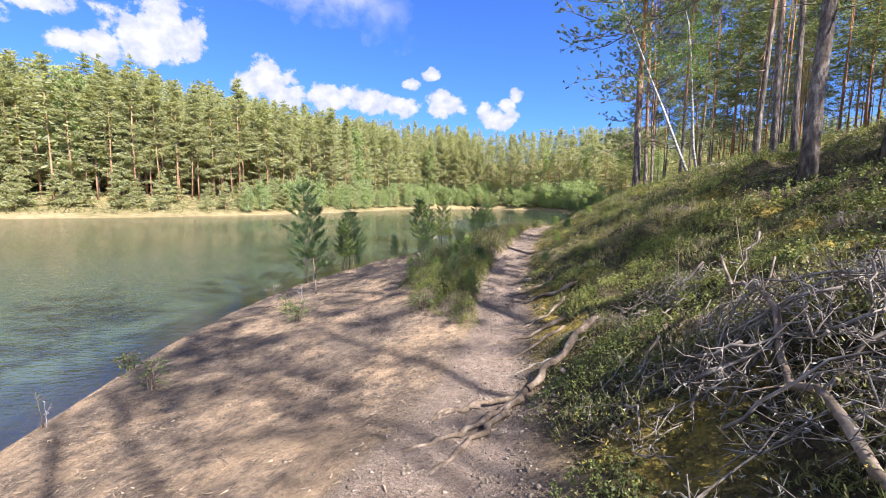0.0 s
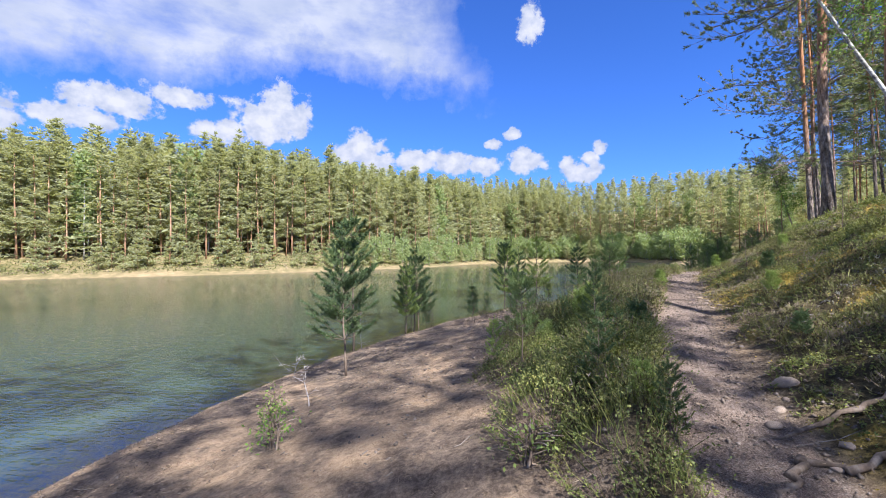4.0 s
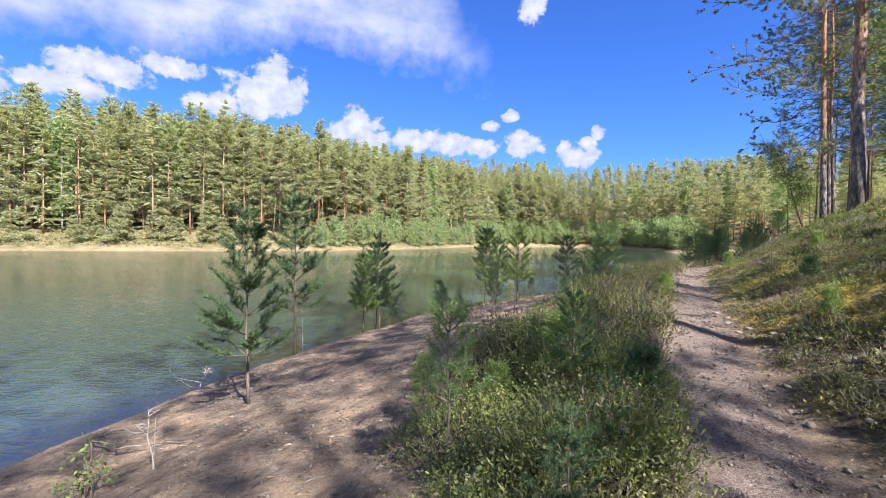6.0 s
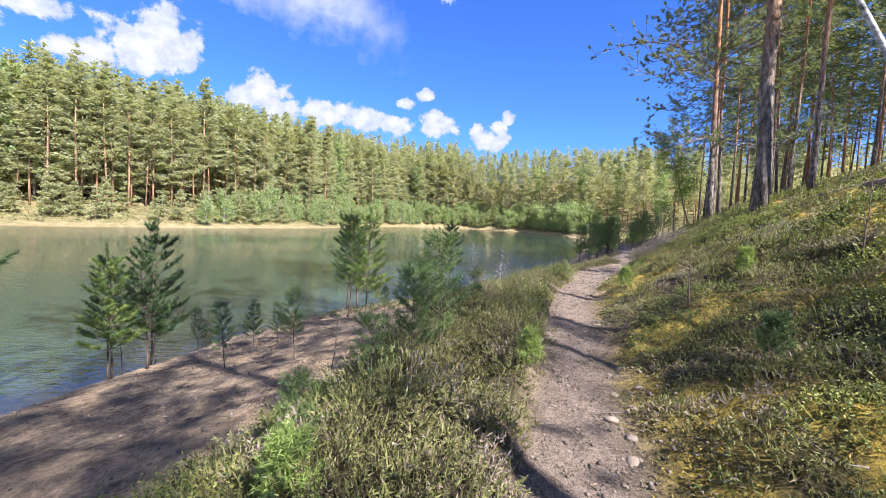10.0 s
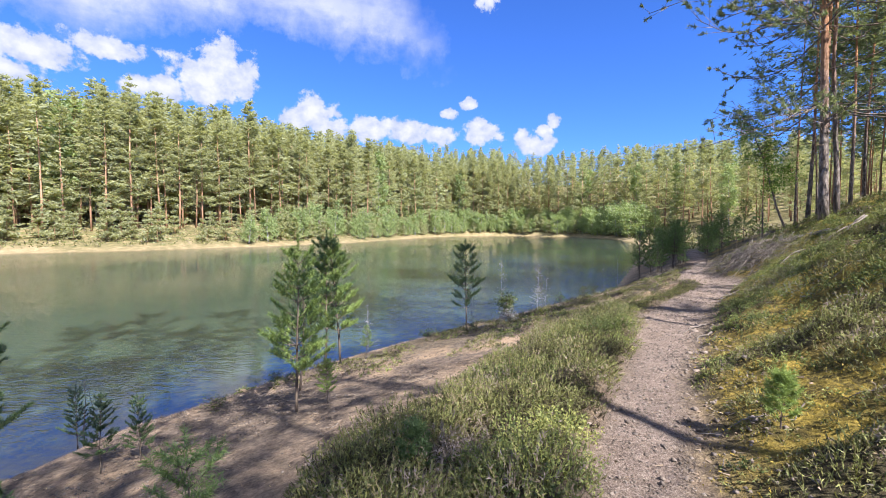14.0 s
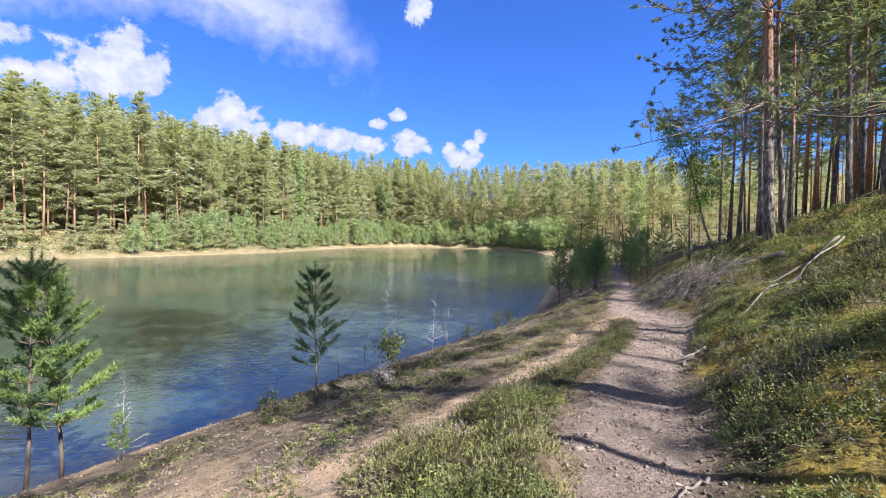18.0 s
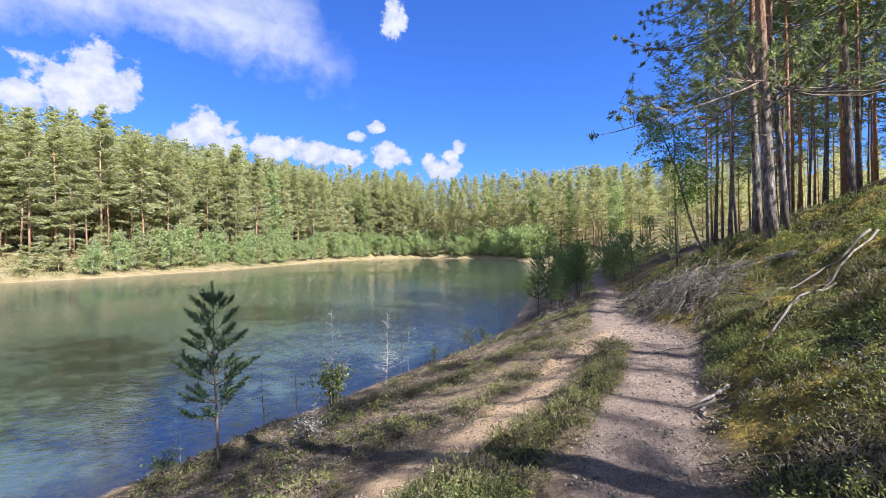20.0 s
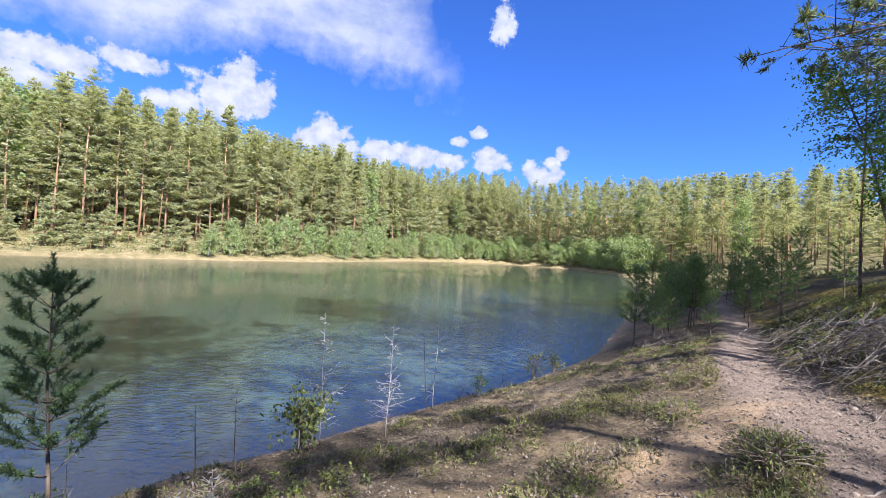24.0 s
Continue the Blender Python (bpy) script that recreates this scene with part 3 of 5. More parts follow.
# low shrubs: place, radius, height and kind, and the mounds that they make
def grow_shrubs():
    g = np.random.default_rng(51)
    n = 26000
    x, y = g.uniform(-5, 14, n), g.uniform(-1.2, 33, n)
    tread, strip, bank, sand, d, e = zones(x, y)
    mossy = mossiness(x, y, bank)
    edge = smooth(0.30, 0.46, fbm(x * 0.75, y * 0.75, 41))
    late = smooth(19.0, 20.5, y) * sand * smooth(0.40, 0.54, fbm(x * 1.1, y * 1.1, 48)) * smooth(0.15, 0.5, d)
    stray = sand * smooth(0.56, 0.66, fbm(x * 0.8, y * 0.8, 47)) * smooth(0.4, 1.2, d) * 0.25
    want = (strip + bank * (0.20 + 0.80 * edge) * (1 - 0.80 * mossy) + 0.8 * late + stray) * (1 - tread) * (1 - side_track(x, y))
    tall = strip * np.interp(y, [5, 7, 12, 14, 20, 22], [0.30, 0.50, 0.44, 0.32, 0.26, 0.19]) + bank * np.interp(e, [0.4, 1.0, 2.5, 5], [0.09, 0.16, 0.24, 0.28]) + (late + stray) * 0.14
    lottery, wild = g.random(n), 0.55 + 0.9 * g.random(n) ** 1.4
    made, cells = [], {}
    for k in np.nonzero(lottery < want)[0]:
        h = float(tall[k] * wild[k])
        if h < 0.05:
            continue
        r = float(np.clip(h * (0.75 + 0.55 * g.random()), 0.09, 0.42))
        far = 1.0 if abs(e[k]) < 4 and y[k] < 27 else 1.5
        i, j = int(x[k] // 0.5), int(y[k] // 0.5)
        near = [q for a in (-1, 0, 1) for b in (-1, 0, 1) for q in cells.get((i + a, j + b), ())]
        if any((x[k] - q[0]) ** 2 + (y[k] - q[1]) ** 2 < (0.62 * far * max(r, q[2])) ** 2 for q in near):
            continue
        green = fbm(np.array(x[k] * 0.8), np.array(y[k] * 0.8), 61) + 0.10 * g.normal() + (0.06 if strip[k] > 0.5 and y[k] < 10 else -0.14 if strip[k] > 0.5 or sand[k] > 0.5 else 0.0) > 0.49
        spot = (float(x[k]), float(y[k]), r, h, bool(green), abs(float(e[k])))
        made.append(spot)
        cells.setdefault((i, j), []).append(spot)
    return made


MOUND_CELL, MOUND_X, MOUND_Y = 0.05, -6.0, -3.0
MOUND = np.zeros((760, 420))


def mound_z(x, y):
    """Height of the shrub mounds over the bare soil."""
    u, v = np.clip((x - MOUND_X) / MOUND_CELL, 0, 418.0), np.clip((y - MOUND_Y) / MOUND_CELL, 0, 758.0)
    i, j = v.astype(int), u.astype(int)
    a, b = v - i, u - j
    return (MOUND[i, j] * (1 - b) + MOUND[i, j + 1] * b) * (1 - a) + (MOUND[i + 1, j] * (1 - b) + MOUND[i + 1, j + 1] * b) * a


SHRUBS = grow_shrubs()
for sx, sy, sr, sh, _, _ in SHRUBS:
    i0, i1 = int((sy - sr - MOUND_Y) / MOUND_CELL), int((sy + sr - MOUND_Y) / MOUND_CELL) + 2
    j0, j1 = int((sx - sr - MOUND_X) / MOUND_CELL), int((sx + sr - MOUND_X) / MOUND_CELL) + 2
    i0, j0 = max(i0, 0), max(j0, 0)
    win = MOUND[i0:i1, j0:j1]
    ii, jj = np.mgrid[i0:i0 + win.shape[0], j0:j0 + win.shape[1]]
    off2 = ((ii * MOUND_CELL + MOUND_Y - sy) ** 2 + (jj * MOUND_CELL + MOUND_X - sx) ** 2) / sr**2
    np.maximum(win, 0.5 * sh * np.clip(1 - off2, 0, 1) ** 0.85, out=win)
grid_y, grid_x = np.mgrid[0:760, 0:420] * MOUND_CELL
MOUND *= 1 - smooth(0.05, 0.6, zones(grid_x + MOUND_X, grid_y + MOUND_Y)[0])


def build_ground():
    gx, gy = steps(-6.2, 11.5, 0.095, -1600, 1600), steps(-1.6, 29.0, 0.095, -1500, 1700)
    xx, yy = np.meshgrid(gx, gy)
    zz = ground_z(xx, yy)
    v = np.stack([xx, yy, zz], -1).reshape(-1, 3)
    nx, ny = len(gx), len(gy)
    i = (np.arange(ny - 1)[:, None] * nx + np.arange(nx - 1)[None]).ravel()
    me = mesh_from("ground", v, np.stack([i, i + 1, i + nx + 1, i + nx], 1), None, SOIL, True)
    x, y = v[:, 0], v[:, 1]
    tread, strip, bank, sand, d, e = zones(x, y)
    near = near_side(x, y)
    mossy = mossiness(x, y, bank)
    far = np.where(near, 0, 1.0)
    beach = np.where(near, np.maximum((1 - smooth(0.1, 0.7, d)) * 0.7, 0.75 * side_track(x, y)), 0.30 * (1 - smooth(0.3, 2.2, d + 7.0 * (fbm(x * 0.22, y * 0.22, 4) - 0.44))))
    # Past y 20 less sand: dark litter, and some tree shade put into colour
    for name, value in (("tread", tread * near), ("sand", sand * (1 - 0.6 * smooth(20.0, 22.5, y))), ("moss", mossy * near * 0.95), ("far", far), ("beach", beach)):
        a = me.attributes.new(name, "FLOAT", "POINT")
        a.data.foreach_set("value", value.astype(np.float32))
    tagged(new("ground", me), "sandy lakeside slope with a trodden footpath, needle litter and mossy bank", "ground", "", "structure")


build_ground()
def build_water():
    gx, gy = steps(-8, 14, 0.3, -135, 62, 1.25), steps(-3, 40, 0.3, -110, 195, 1.25)
    xx, yy = np.meshgrid(gx, gy)
    nx = len(gx)
    k = (np.arange(len(gy) - 1)[:, None] * nx + np.arange(nx - 1)[None]).ravel()
    me = mesh_from("water", np.stack([xx, yy, 0 * xx], -1).reshape(-1, 3), np.stack([k, k + 1, k + nx + 1, k + nx], 1), None, WATER, True)
    a = me.attributes.new("deep", "FLOAT", "POINT")
    a.data.foreach_set("value", smooth(0.05, 1.5, -lake_distance(xx, yy)).ravel().astype(np.float32))
    tagged(new("water", me), "calm greenish forest lake with wind-ruffled patches", "lake", "", "structure")


build_water()


# ---- trees ----
def needle_shoots(starts, ways, lengths, per_metre, needle, width, gen, spread=0.9):
    """Bottle-brush shoots: needles all round each twig."""
    count = np.maximum(3, (lengths * per_metre).astype(int))
    k = np.repeat(np.arange(len(starts)), count)
    s = gen.random(len(k))
    root = starts[k] + ways[k] * (lengths[k] * s)[:, None]
    out = unit(ways[k] * (0.55 + 0.5 * s[:, None]) + spread * unit(gen.normal(size=(len(k), 3))))
    return blades(root, out, needle * (0.7 + 0.6 * gen.random(len(k))), width, gen)


def young_pine(seed, height, lean=0.0, sparse=0.0, per_metre=500, needle=0.058, width=0.0085):
    """Meshes of a sapling pine: stem, twigs, needles."""
    g = np.random.default_rng(seed)
    n = 9
    zs = np.linspace(0, height, n)
    bend = np.cumsum(g.normal(size=(n, 2)) * 0.012 * height / 2.5, 0)
    bend -= bend[0]
    stem = np.column_stack([bend[:, 0] + lean * zs, bend[:, 1], zs])
    r0 = 0.0085 * height + 0.004
    trunk = tube(stem, r0 * (1 - 0.88 * (zs / height)), 7)
    twigs, starts, ways, lengths = [], [], [], []
    whorl = 0.105 * height
    z = (0.27 + 0.30 * sparse) * height
    while z < height * 0.97:
        frac = z / height
        reach = height * (0.235 * (1 - frac) ** 0.75 * (0.6 + 0.4 * min(1, frac * 3)) + 0.03) * (0.7 + 0.6 * g.random())
        base = np.array([np.interp(z, zs, stem[:, k]) for k in range(3)])
        a0 = g.random() * 6.28
        for b in range(int(g.integers(5, 7))):
            if g.random() < 0.06 + 0.4 * sparse * (1 - frac):
                continue
            a = a0 + b * 6.28 / 5 + g.normal() * 0.25
            up = 0.15 + 0.75 * frac + g.normal() * 0.10
            s = np.linspace(0, 1, 5)
            L = reach * (0.75 + 0.4 * g.random())
            line = base + np.stack([np.cos(a) * s * L, np.sin(a) * s * L, L * (up * s * 0.75 + 0.28 * s**2)], 1)
            twigs.append(tube(line, np.linspace(0.30, 0.10, 5) * r0 * (0.35 + 0.65 * (1 - frac)) + 0.0015, 4))
            tip_way = unit(line[-1] - line[-2])
            m = max(3, int(L / 0.06))
            for j in range(m):
                q = 0.30 + 0.70 * (j + 1) / m
                at = np.array([np.interp(q, s, line[:, k]) for k in range(3)])
                side = (-1) ** j * (0.95 - 0.45 * q)
                w = unit(np.array([np.cos(a + side), np.sin(a + side), 0.55 + 0.5 * frac + 0.22 * g.normal()]))
                starts.append(at)
                ways.append(w)
                lengths.append((0.085 + 0.22 * L * (1.2 - q)) * (0.7 + 0.6 * g.random()))
            starts.append(line[-2])
            ways.append(tip_way)
            lengths.append(0.12 + 0.06 * g.random())
        z += whorl * (0.75 + 0.5 * g.random()) * (1.05 - 0.45 * frac)
    starts.append(stem[-2] * 0.3 + stem[-1] * 0.7)
    ways.append(np.array([0.02, 0, 1.0]))
    lengths.append(0.10 * height + 0.06)
    starts, ways, lengths = np.array(starts), np.array(ways), np.array(lengths)
    needles = needle_shoots(starts, ways, lengths, per_metre, needle, width, g, 1.15)
    return trunk, join(twigs), needles


def tall_pine(seed, height, radius, crown_at=0.5, limbs=34, reach=3.0, tuft=10, per_limb=9, leaf=0.17, width=0.022, dead=8, lean=(0, 0), sides=12, lod=False, shape=0.55, flare=0.25):
    """Meshes of a grown pine: stem with a bare lower half, limbs, needle tufts."""
    g = np.random.default_rng(seed)
    n = 12
    zs = np.linspace(0, 1, n) ** 1.15 * height
    wob = np.cumsum(g.normal(size=(n, 2)) * 0.0035 * height, 0) * 0.6
    wob -= wob[0]
    stem = np.column_stack([wob[:, 0] + lean[0] * zs, wob[:, 1] + lean[1] * zs, zs])
    rad = radius * (1 - 0.9 * (zs / height) ** 0.9) * (1 + flare * np.exp(-zs / 0.3))
    trunk = tube(stem[::3] if lod else stem, rad[::3] if lod else rad, sides, 0.14, seed)
    wood, starts, ways, lengths, rels = [], [], [], [], []
    for i in range(limbs + dead):
        alive = i < limbs
        frac = crown_at + (0.985 - crown_at) * g.random() ** 0.85 if alive else 0.12 + (crown_at - 0.08) * g.random()
        z = (round(frac * height / 0.95) * 0.95 + 0.10 * g.normal() if lod else frac * height)
        base = np.array([np.interp(z, zs, stem[:, k]) for k in range(3)])
        a = g.random() * 6.28
        rel = (frac - crown_at) / (1 - crown_at) if alive else 0
        L = reach * ((1 - rel) ** shape * (0.55 + 0.5 * min(1, 3 * rel + 0.6)) + 0.12) * (0.65 + 0.6 * g.random()) if alive else reach * (0.15 + 0.38 * g.random())
        s = np.linspace(0, 1, 6)
        sag = (-0.25 + 0.75 * rel + 0.18 * g.normal()) if alive else -0.1 + 0.2 * g.normal()
        curl = g.normal(size=3) * 0.10 * L
        line = base + np.stack([np.cos(a) * s * L, np.sin(a) * s * L, L * (sag * s + 0.30 * s**2)], 1) + np.outer(np.sin(s * 3.1), curl)
        if not lod or i % 4 == 0:
            thick = (radius * 0.13 * (1 - rel * 0.6) * (1 - 0.85 * s) + 0.006) * (1 if alive else 0.55)
            wood.append(tube(line[::5], thick[::5], 3) if lod else tube(line, thick, 5))
        for j in range(per_limb if alive else 0):
            q = 0.18 + 0.82 * (j + g.random()) / per_limb
            at = np.array([np.interp(q, s, line[:, k]) for k in range(3)])
            turn = a + g.normal() * 0.9
            w = unit(np.array([np.cos(turn), np.sin(turn), 0.35 + 0.35 * g.normal()]))
            ln = L * 0.20 * (1.25 - 0.6 * q) * (0.6 + 0.8 * g.random())
            if not lod:
                wood.append(tube(np.stack([at, at + w * ln]), [0.010, 0.004], 3))
            starts.append(at + w * ln * 0.25)
            ways.append(w)
            rels.append(rel)
            lengths.append(ln * 0.85)
    starts, ways, lengths = np.array(starts), np.array(ways), np.array(lengths)
    k = np.repeat(np.arange(len(starts)), tuft)
    s = g.random(len(k)) if lod else 0.6 + 0.4 * g.random(len(k))
    root = starts[k] + ways[k] * (lengths[k] * s)[:, None] + g.normal(size=(len(k), 3)) * leaf * (np.array([0.5, 0.5, 0.16]) if lod else 0.15)
    if lod:
        away = root - np.column_stack([np.interp(root[:, 2], zs, stem[:, 0]), np.interp(root[:, 2], zs, stem[:, 1]), root[:, 2]])
        out = unit(away + [0, 0, 1e-4]) + g.normal(size=(len(k), 3)) * [0.6, 0.6, 0.20] + (np.array(rels)[k] ** 6 * 0.9 - 0.24)[:, None] * [0, 0, 1]
        root = root - unit(away + [0, 0, 1e-4]) * leaf * 0.3
        leaf = leaf * (1.05 - 0.5 * np.array(rels)[k] ** 1.5)
    else:
        out = ways[k] * 0.7 + unit(g.normal(size=(len(k), 3)))
    crown = blades(root, out, leaf * (0.65 + 0.7 * g.random(len(k))), width, g, flat=0.9 if lod else None)
    return trunk, join(wood), crown


def leafy_tree(seed, height, radius, spread, limbs=22, leaves=1400, leaf=0.07, stems=1, lean=(0, 0), crown_at=0.25, droop=0.0, lod=False):
    """Meshes of a birch or alder: stem or stems, twigs, leaves."""
    g = np.random.default_rng(seed)
    stems_made, wood, tips = [], [], []
    for q in range(stems):
        out = (g.normal(size=2) * 0.10 if stems > 1 else np.zeros(2)) + np.array(lean)
        n = 10
        zs = np.linspace(0, 1, n) * height * (1 if q == 0 else 0.6 + 0.4 * g.random())
        wob = np.cumsum(g.normal(size=(n, 2)) * 0.010 * height, 0) * 0.5
        wob -= wob[0]
        foot = g.normal(size=2) * (0.12 if stems > 1 else 0) * spread
        stem = np.column_stack([foot[0] + wob[:, 0] + out[0] * zs, foot[1] + wob[:, 1] + out[1] * zs, zs])
        top = zs[-1]
        stems_made.append(tube(stem, radius * (1 - 0.9 * zs / top) + 0.004, 5 if lod else 8))
        for i in range(limbs):
            frac = crown_at + (0.98 - crown_at) * (i + g.random()) / limbs
            base = np.array([np.interp(frac * top, zs, stem[:, k]) for k in range(3)])
            a, L = g.random() * 6.28, spread * (1.15 - frac) ** 0.6 * (0.6 + 0.6 * g.random()) * min(1, 0.4 + (frac - crown_at) * 3)
            s = np.linspace(0, 1, 5)
            line = base + np.stack([np.cos(a) * s * L, np.sin(a) * s * L, L * (0.75 * s - (0.35 + droop) * s**2)], 1)
            wood.append(tube(line[::4], [radius * 0.25, 0.004], 3) if lod else tube(line, radius * 0.22 * (1 - 0.85 * s) + 0.003, 4))
            tips.append(line[2:])
            tips.append((line[1:-1] + line[2:]) / 2)
    tips = np.concatenate(tips)
    k = g.integers(0, len(tips), leaves)
    root = tips[k] + g.normal(size=(leaves, 3)) * spread * 0.13
    crown = blades(root, g.normal(size=(leaves, 3)) + [0, 0, -0.5], leaf * (0.6 + 0.8 * g.random(leaves)), leaf * 0.62, g, broad=not lod)
    return join(stems_made), join(wood), crown


def tree_proto(name, made, mats, label, category, group):
    ob = new(name)
    tagged(ob, label, category, group)
    v, q = join(made[:2])
    part("trunk", mesh_from(name + "_trunk", v, q, None, mats[0], True, mats[1], len(made[0][1])), ob)
    part("crown", mesh_from(name + "_crown", *made[2], None, mats[2]), ob)
    return ob


def put_tree(proto, x, y, scale=1.0, turn=0.0, tilt=(0, 0), first=False, sink=0.05, label="", wide=None):
    m = pose(x, y, float(ground_z(x, y)) - 0.9 * float(mound_z(np.array(x), np.array(y))) - sink * scale, tilt[0], tilt[1], turn)
    s = Matrix.Diagonal((wide or scale, wide or scale, scale, 1))
    if first:
        proto.matrix_basis = m @ s
        ob = proto
    else:
        proto_scale = proto.scale.copy()
        proto.scale = (1, 1, 1)
        ob = copy_thing(proto, m)
        proto.scale = proto_scale
        ob.matrix_basis = m @ s
    if label:
        tagged(ob, label)
    return ob


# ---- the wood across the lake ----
FAR_MATS = (FAR_BARK, FAR_BARK, FAR_LIT_NEEDLES)


def far_pine(k):
    return tall_pine(100 + k, 24, 0.20, 0.10 + 0.08 * k, 92, 2.9, 9, 6, 0.56, 0.17, 0, (0, 0), 6, True, 0.75, 0.0)


def far_spruce(k):
    return tall_pine(120 + k, 22, 0.17, 0.06, 104, 2.6, 8, 5, 0.52, 0.17, 0, (0, 0), 6, True, 0.95, 0.0)


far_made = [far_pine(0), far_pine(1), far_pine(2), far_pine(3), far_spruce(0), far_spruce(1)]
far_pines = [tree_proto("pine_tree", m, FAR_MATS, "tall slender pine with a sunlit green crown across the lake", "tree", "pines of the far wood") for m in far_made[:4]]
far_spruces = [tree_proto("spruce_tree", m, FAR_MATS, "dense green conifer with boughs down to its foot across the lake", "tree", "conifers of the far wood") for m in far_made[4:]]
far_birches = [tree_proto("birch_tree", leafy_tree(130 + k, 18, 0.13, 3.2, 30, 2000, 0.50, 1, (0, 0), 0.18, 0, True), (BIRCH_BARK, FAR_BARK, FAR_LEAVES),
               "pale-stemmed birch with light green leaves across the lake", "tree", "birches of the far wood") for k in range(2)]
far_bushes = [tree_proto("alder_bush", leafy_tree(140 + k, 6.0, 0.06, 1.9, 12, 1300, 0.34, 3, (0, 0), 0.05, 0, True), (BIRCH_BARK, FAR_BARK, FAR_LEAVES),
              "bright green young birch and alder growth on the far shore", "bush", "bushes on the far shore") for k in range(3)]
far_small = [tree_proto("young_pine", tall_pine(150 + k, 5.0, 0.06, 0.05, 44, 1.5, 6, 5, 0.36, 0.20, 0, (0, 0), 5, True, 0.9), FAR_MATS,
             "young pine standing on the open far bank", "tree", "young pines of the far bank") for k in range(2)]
used = set()


def plant(proto, x, y, scale, g, wide=None):
    first = proto.name not in used
    used.add(proto.name)
    return put_tree(proto, x, y, scale, g.random() * 360, (g.normal() * 1.2, g.normal() * 1.2), first, wide=wide)


def joined_wood(name, spots, g, label, made=None, mats=(FAR_BARK, FAR_LIT_NEEDLES), every=8, swell=2.3):
    """The rows of trees behind the first ones, as one mass."""
    made = made or far_made
    stems, crowns = [], []
    for x, y, k, s in spots:
        a = g.random() * 6.28
        r = np.array([[np.cos(a), -np.sin(a), 0], [np.sin(a), np.cos(a), 0], [0, 0, 1]])
        at = np.array([x, y, float(ground_z(x, y)) - 0.1])
        stems.append((made[k][0][0] @ r.T * s + at, made[k][0][1]))
        thin = made[k][2][0].reshape(-1, 3, 3)[::every]
        mid = thin.mean(1, keepdims=True)
        thin = (mid + (thin - mid) * swell).reshape(-1, 3)
        crowns.append((thin @ r.T * s + at, np.arange(len(thin)).reshape(-1, 3)))
    v, q = join(stems)
    w, t = join(crowns)
    me = mesh_from(name, np.concatenate([v, w]), q, t + len(v), mats[0], False, mats[1], len(q))
    tagged(new(name, me), label, "wood", "", "stuff")


def far_wood():
    g = np.random.default_rng(5)
    n = 24000
    xs, ys = g.uniform(-170, 130, n), g.uniform(35, 300, n)
    ds = lake_distance(xs, ys)
    low = 11 + 8 * value_noise(xs * 0.05, ys * 0.05, 3)
    low = np.where(ys > 120, 6 + 5 * value_noise(xs * 0.05, ys * 0.05, 3), low)
    away = np.hypot(xs - 5, ys - 15)
    ok = (ds > low) & (ds < 62) & ~near_side(xs, ys) & (away > np.where(xs > 10, 66, 62)) & (g.random(n) < np.interp(ds, [10, 25, 50, 62], [1.0, 1.0, 0.7, 0.5]))
    first, behind, kept = 0, [], []
    for x, y, d, lo in zip(xs[ok], ys[ok], ds[ok], low[ok]):
        gap = 4.4 if x > 12 else 1.8 if d < lo + 12 else 2.6
        if any((x - a) ** 2 + (y - b) ** 2 < gap * gap for a, b in kept):
            continue
        kept.append((x, y))
        r, scale = g.random(), 0.84 + 0.30 * g.random()
        if x > 14:
            scale = min(scale, (0.175 * math.hypot(x - 5, y - 18) + 3 - float(ground_z(x, y))) / 24 * (0.85 + 0.2 * g.random()))
        if d < lo + (14 if x > 12 else 8) and first < 250:
            first += 1
            leafy = value_noise(np.array(x * 0.06), np.array(y * 0.06), 17)
            if r < 0.05 + 0.12 * (leafy > 0.6):
                plant(far_birches[int(g.integers(2))], x, y, scale * 1.15, g)
            elif r < 0.32:
                plant(far_spruces[int(g.integers(2))], x, y, scale, g)
            else:
                plant(far_pines[int(g.integers(4))], x, y, scale, g)
        elif len(behind) < 1450:
            behind.append((x, y, int(g.integers(6)), scale))
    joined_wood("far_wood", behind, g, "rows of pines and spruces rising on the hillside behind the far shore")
    spots, tries = [], 0
    while len(spots) < 400 and tries < 30000:
        tries += 1
        x, y = (g.uniform(-100, 62), g.uniform(45, 195)) if tries % 3 else (g.uniform(-30, 40), g.uniform(110, 195))
        d = float(lake_distance(x, y))
        if d < 1.2 or d > 13 or near_side(x, y) or (x > 12 and y < 118):
            continue
        thick = value_noise(np.array(x * 0.045 + 2.3), np.array(y * 0.045), 9)
        leafy = x > -42
        if d < (1.2 if leafy else 4) or g.random() > (thick * 1.5 if leafy else 0.25 + thick * 0.9) or any((x - a) ** 2 + (y - b) ** 2 < 2.0 for a, b in spots):
            continue
        spots.append((x, y))
        if leafy and g.random() < 0.35 + 0.5 * (value_noise(np.array(x * 0.09), np.array(y * 0.09), 19) > 0.5):
            plant(far_bushes[int(g.integers(3))], x, y, 0.7 + 0.7 * g.random(), g)
        else:
            plant(far_small[int(g.integers(2))], x, y, 0.6 + 0.6 * g.random(), g)


far_wood()

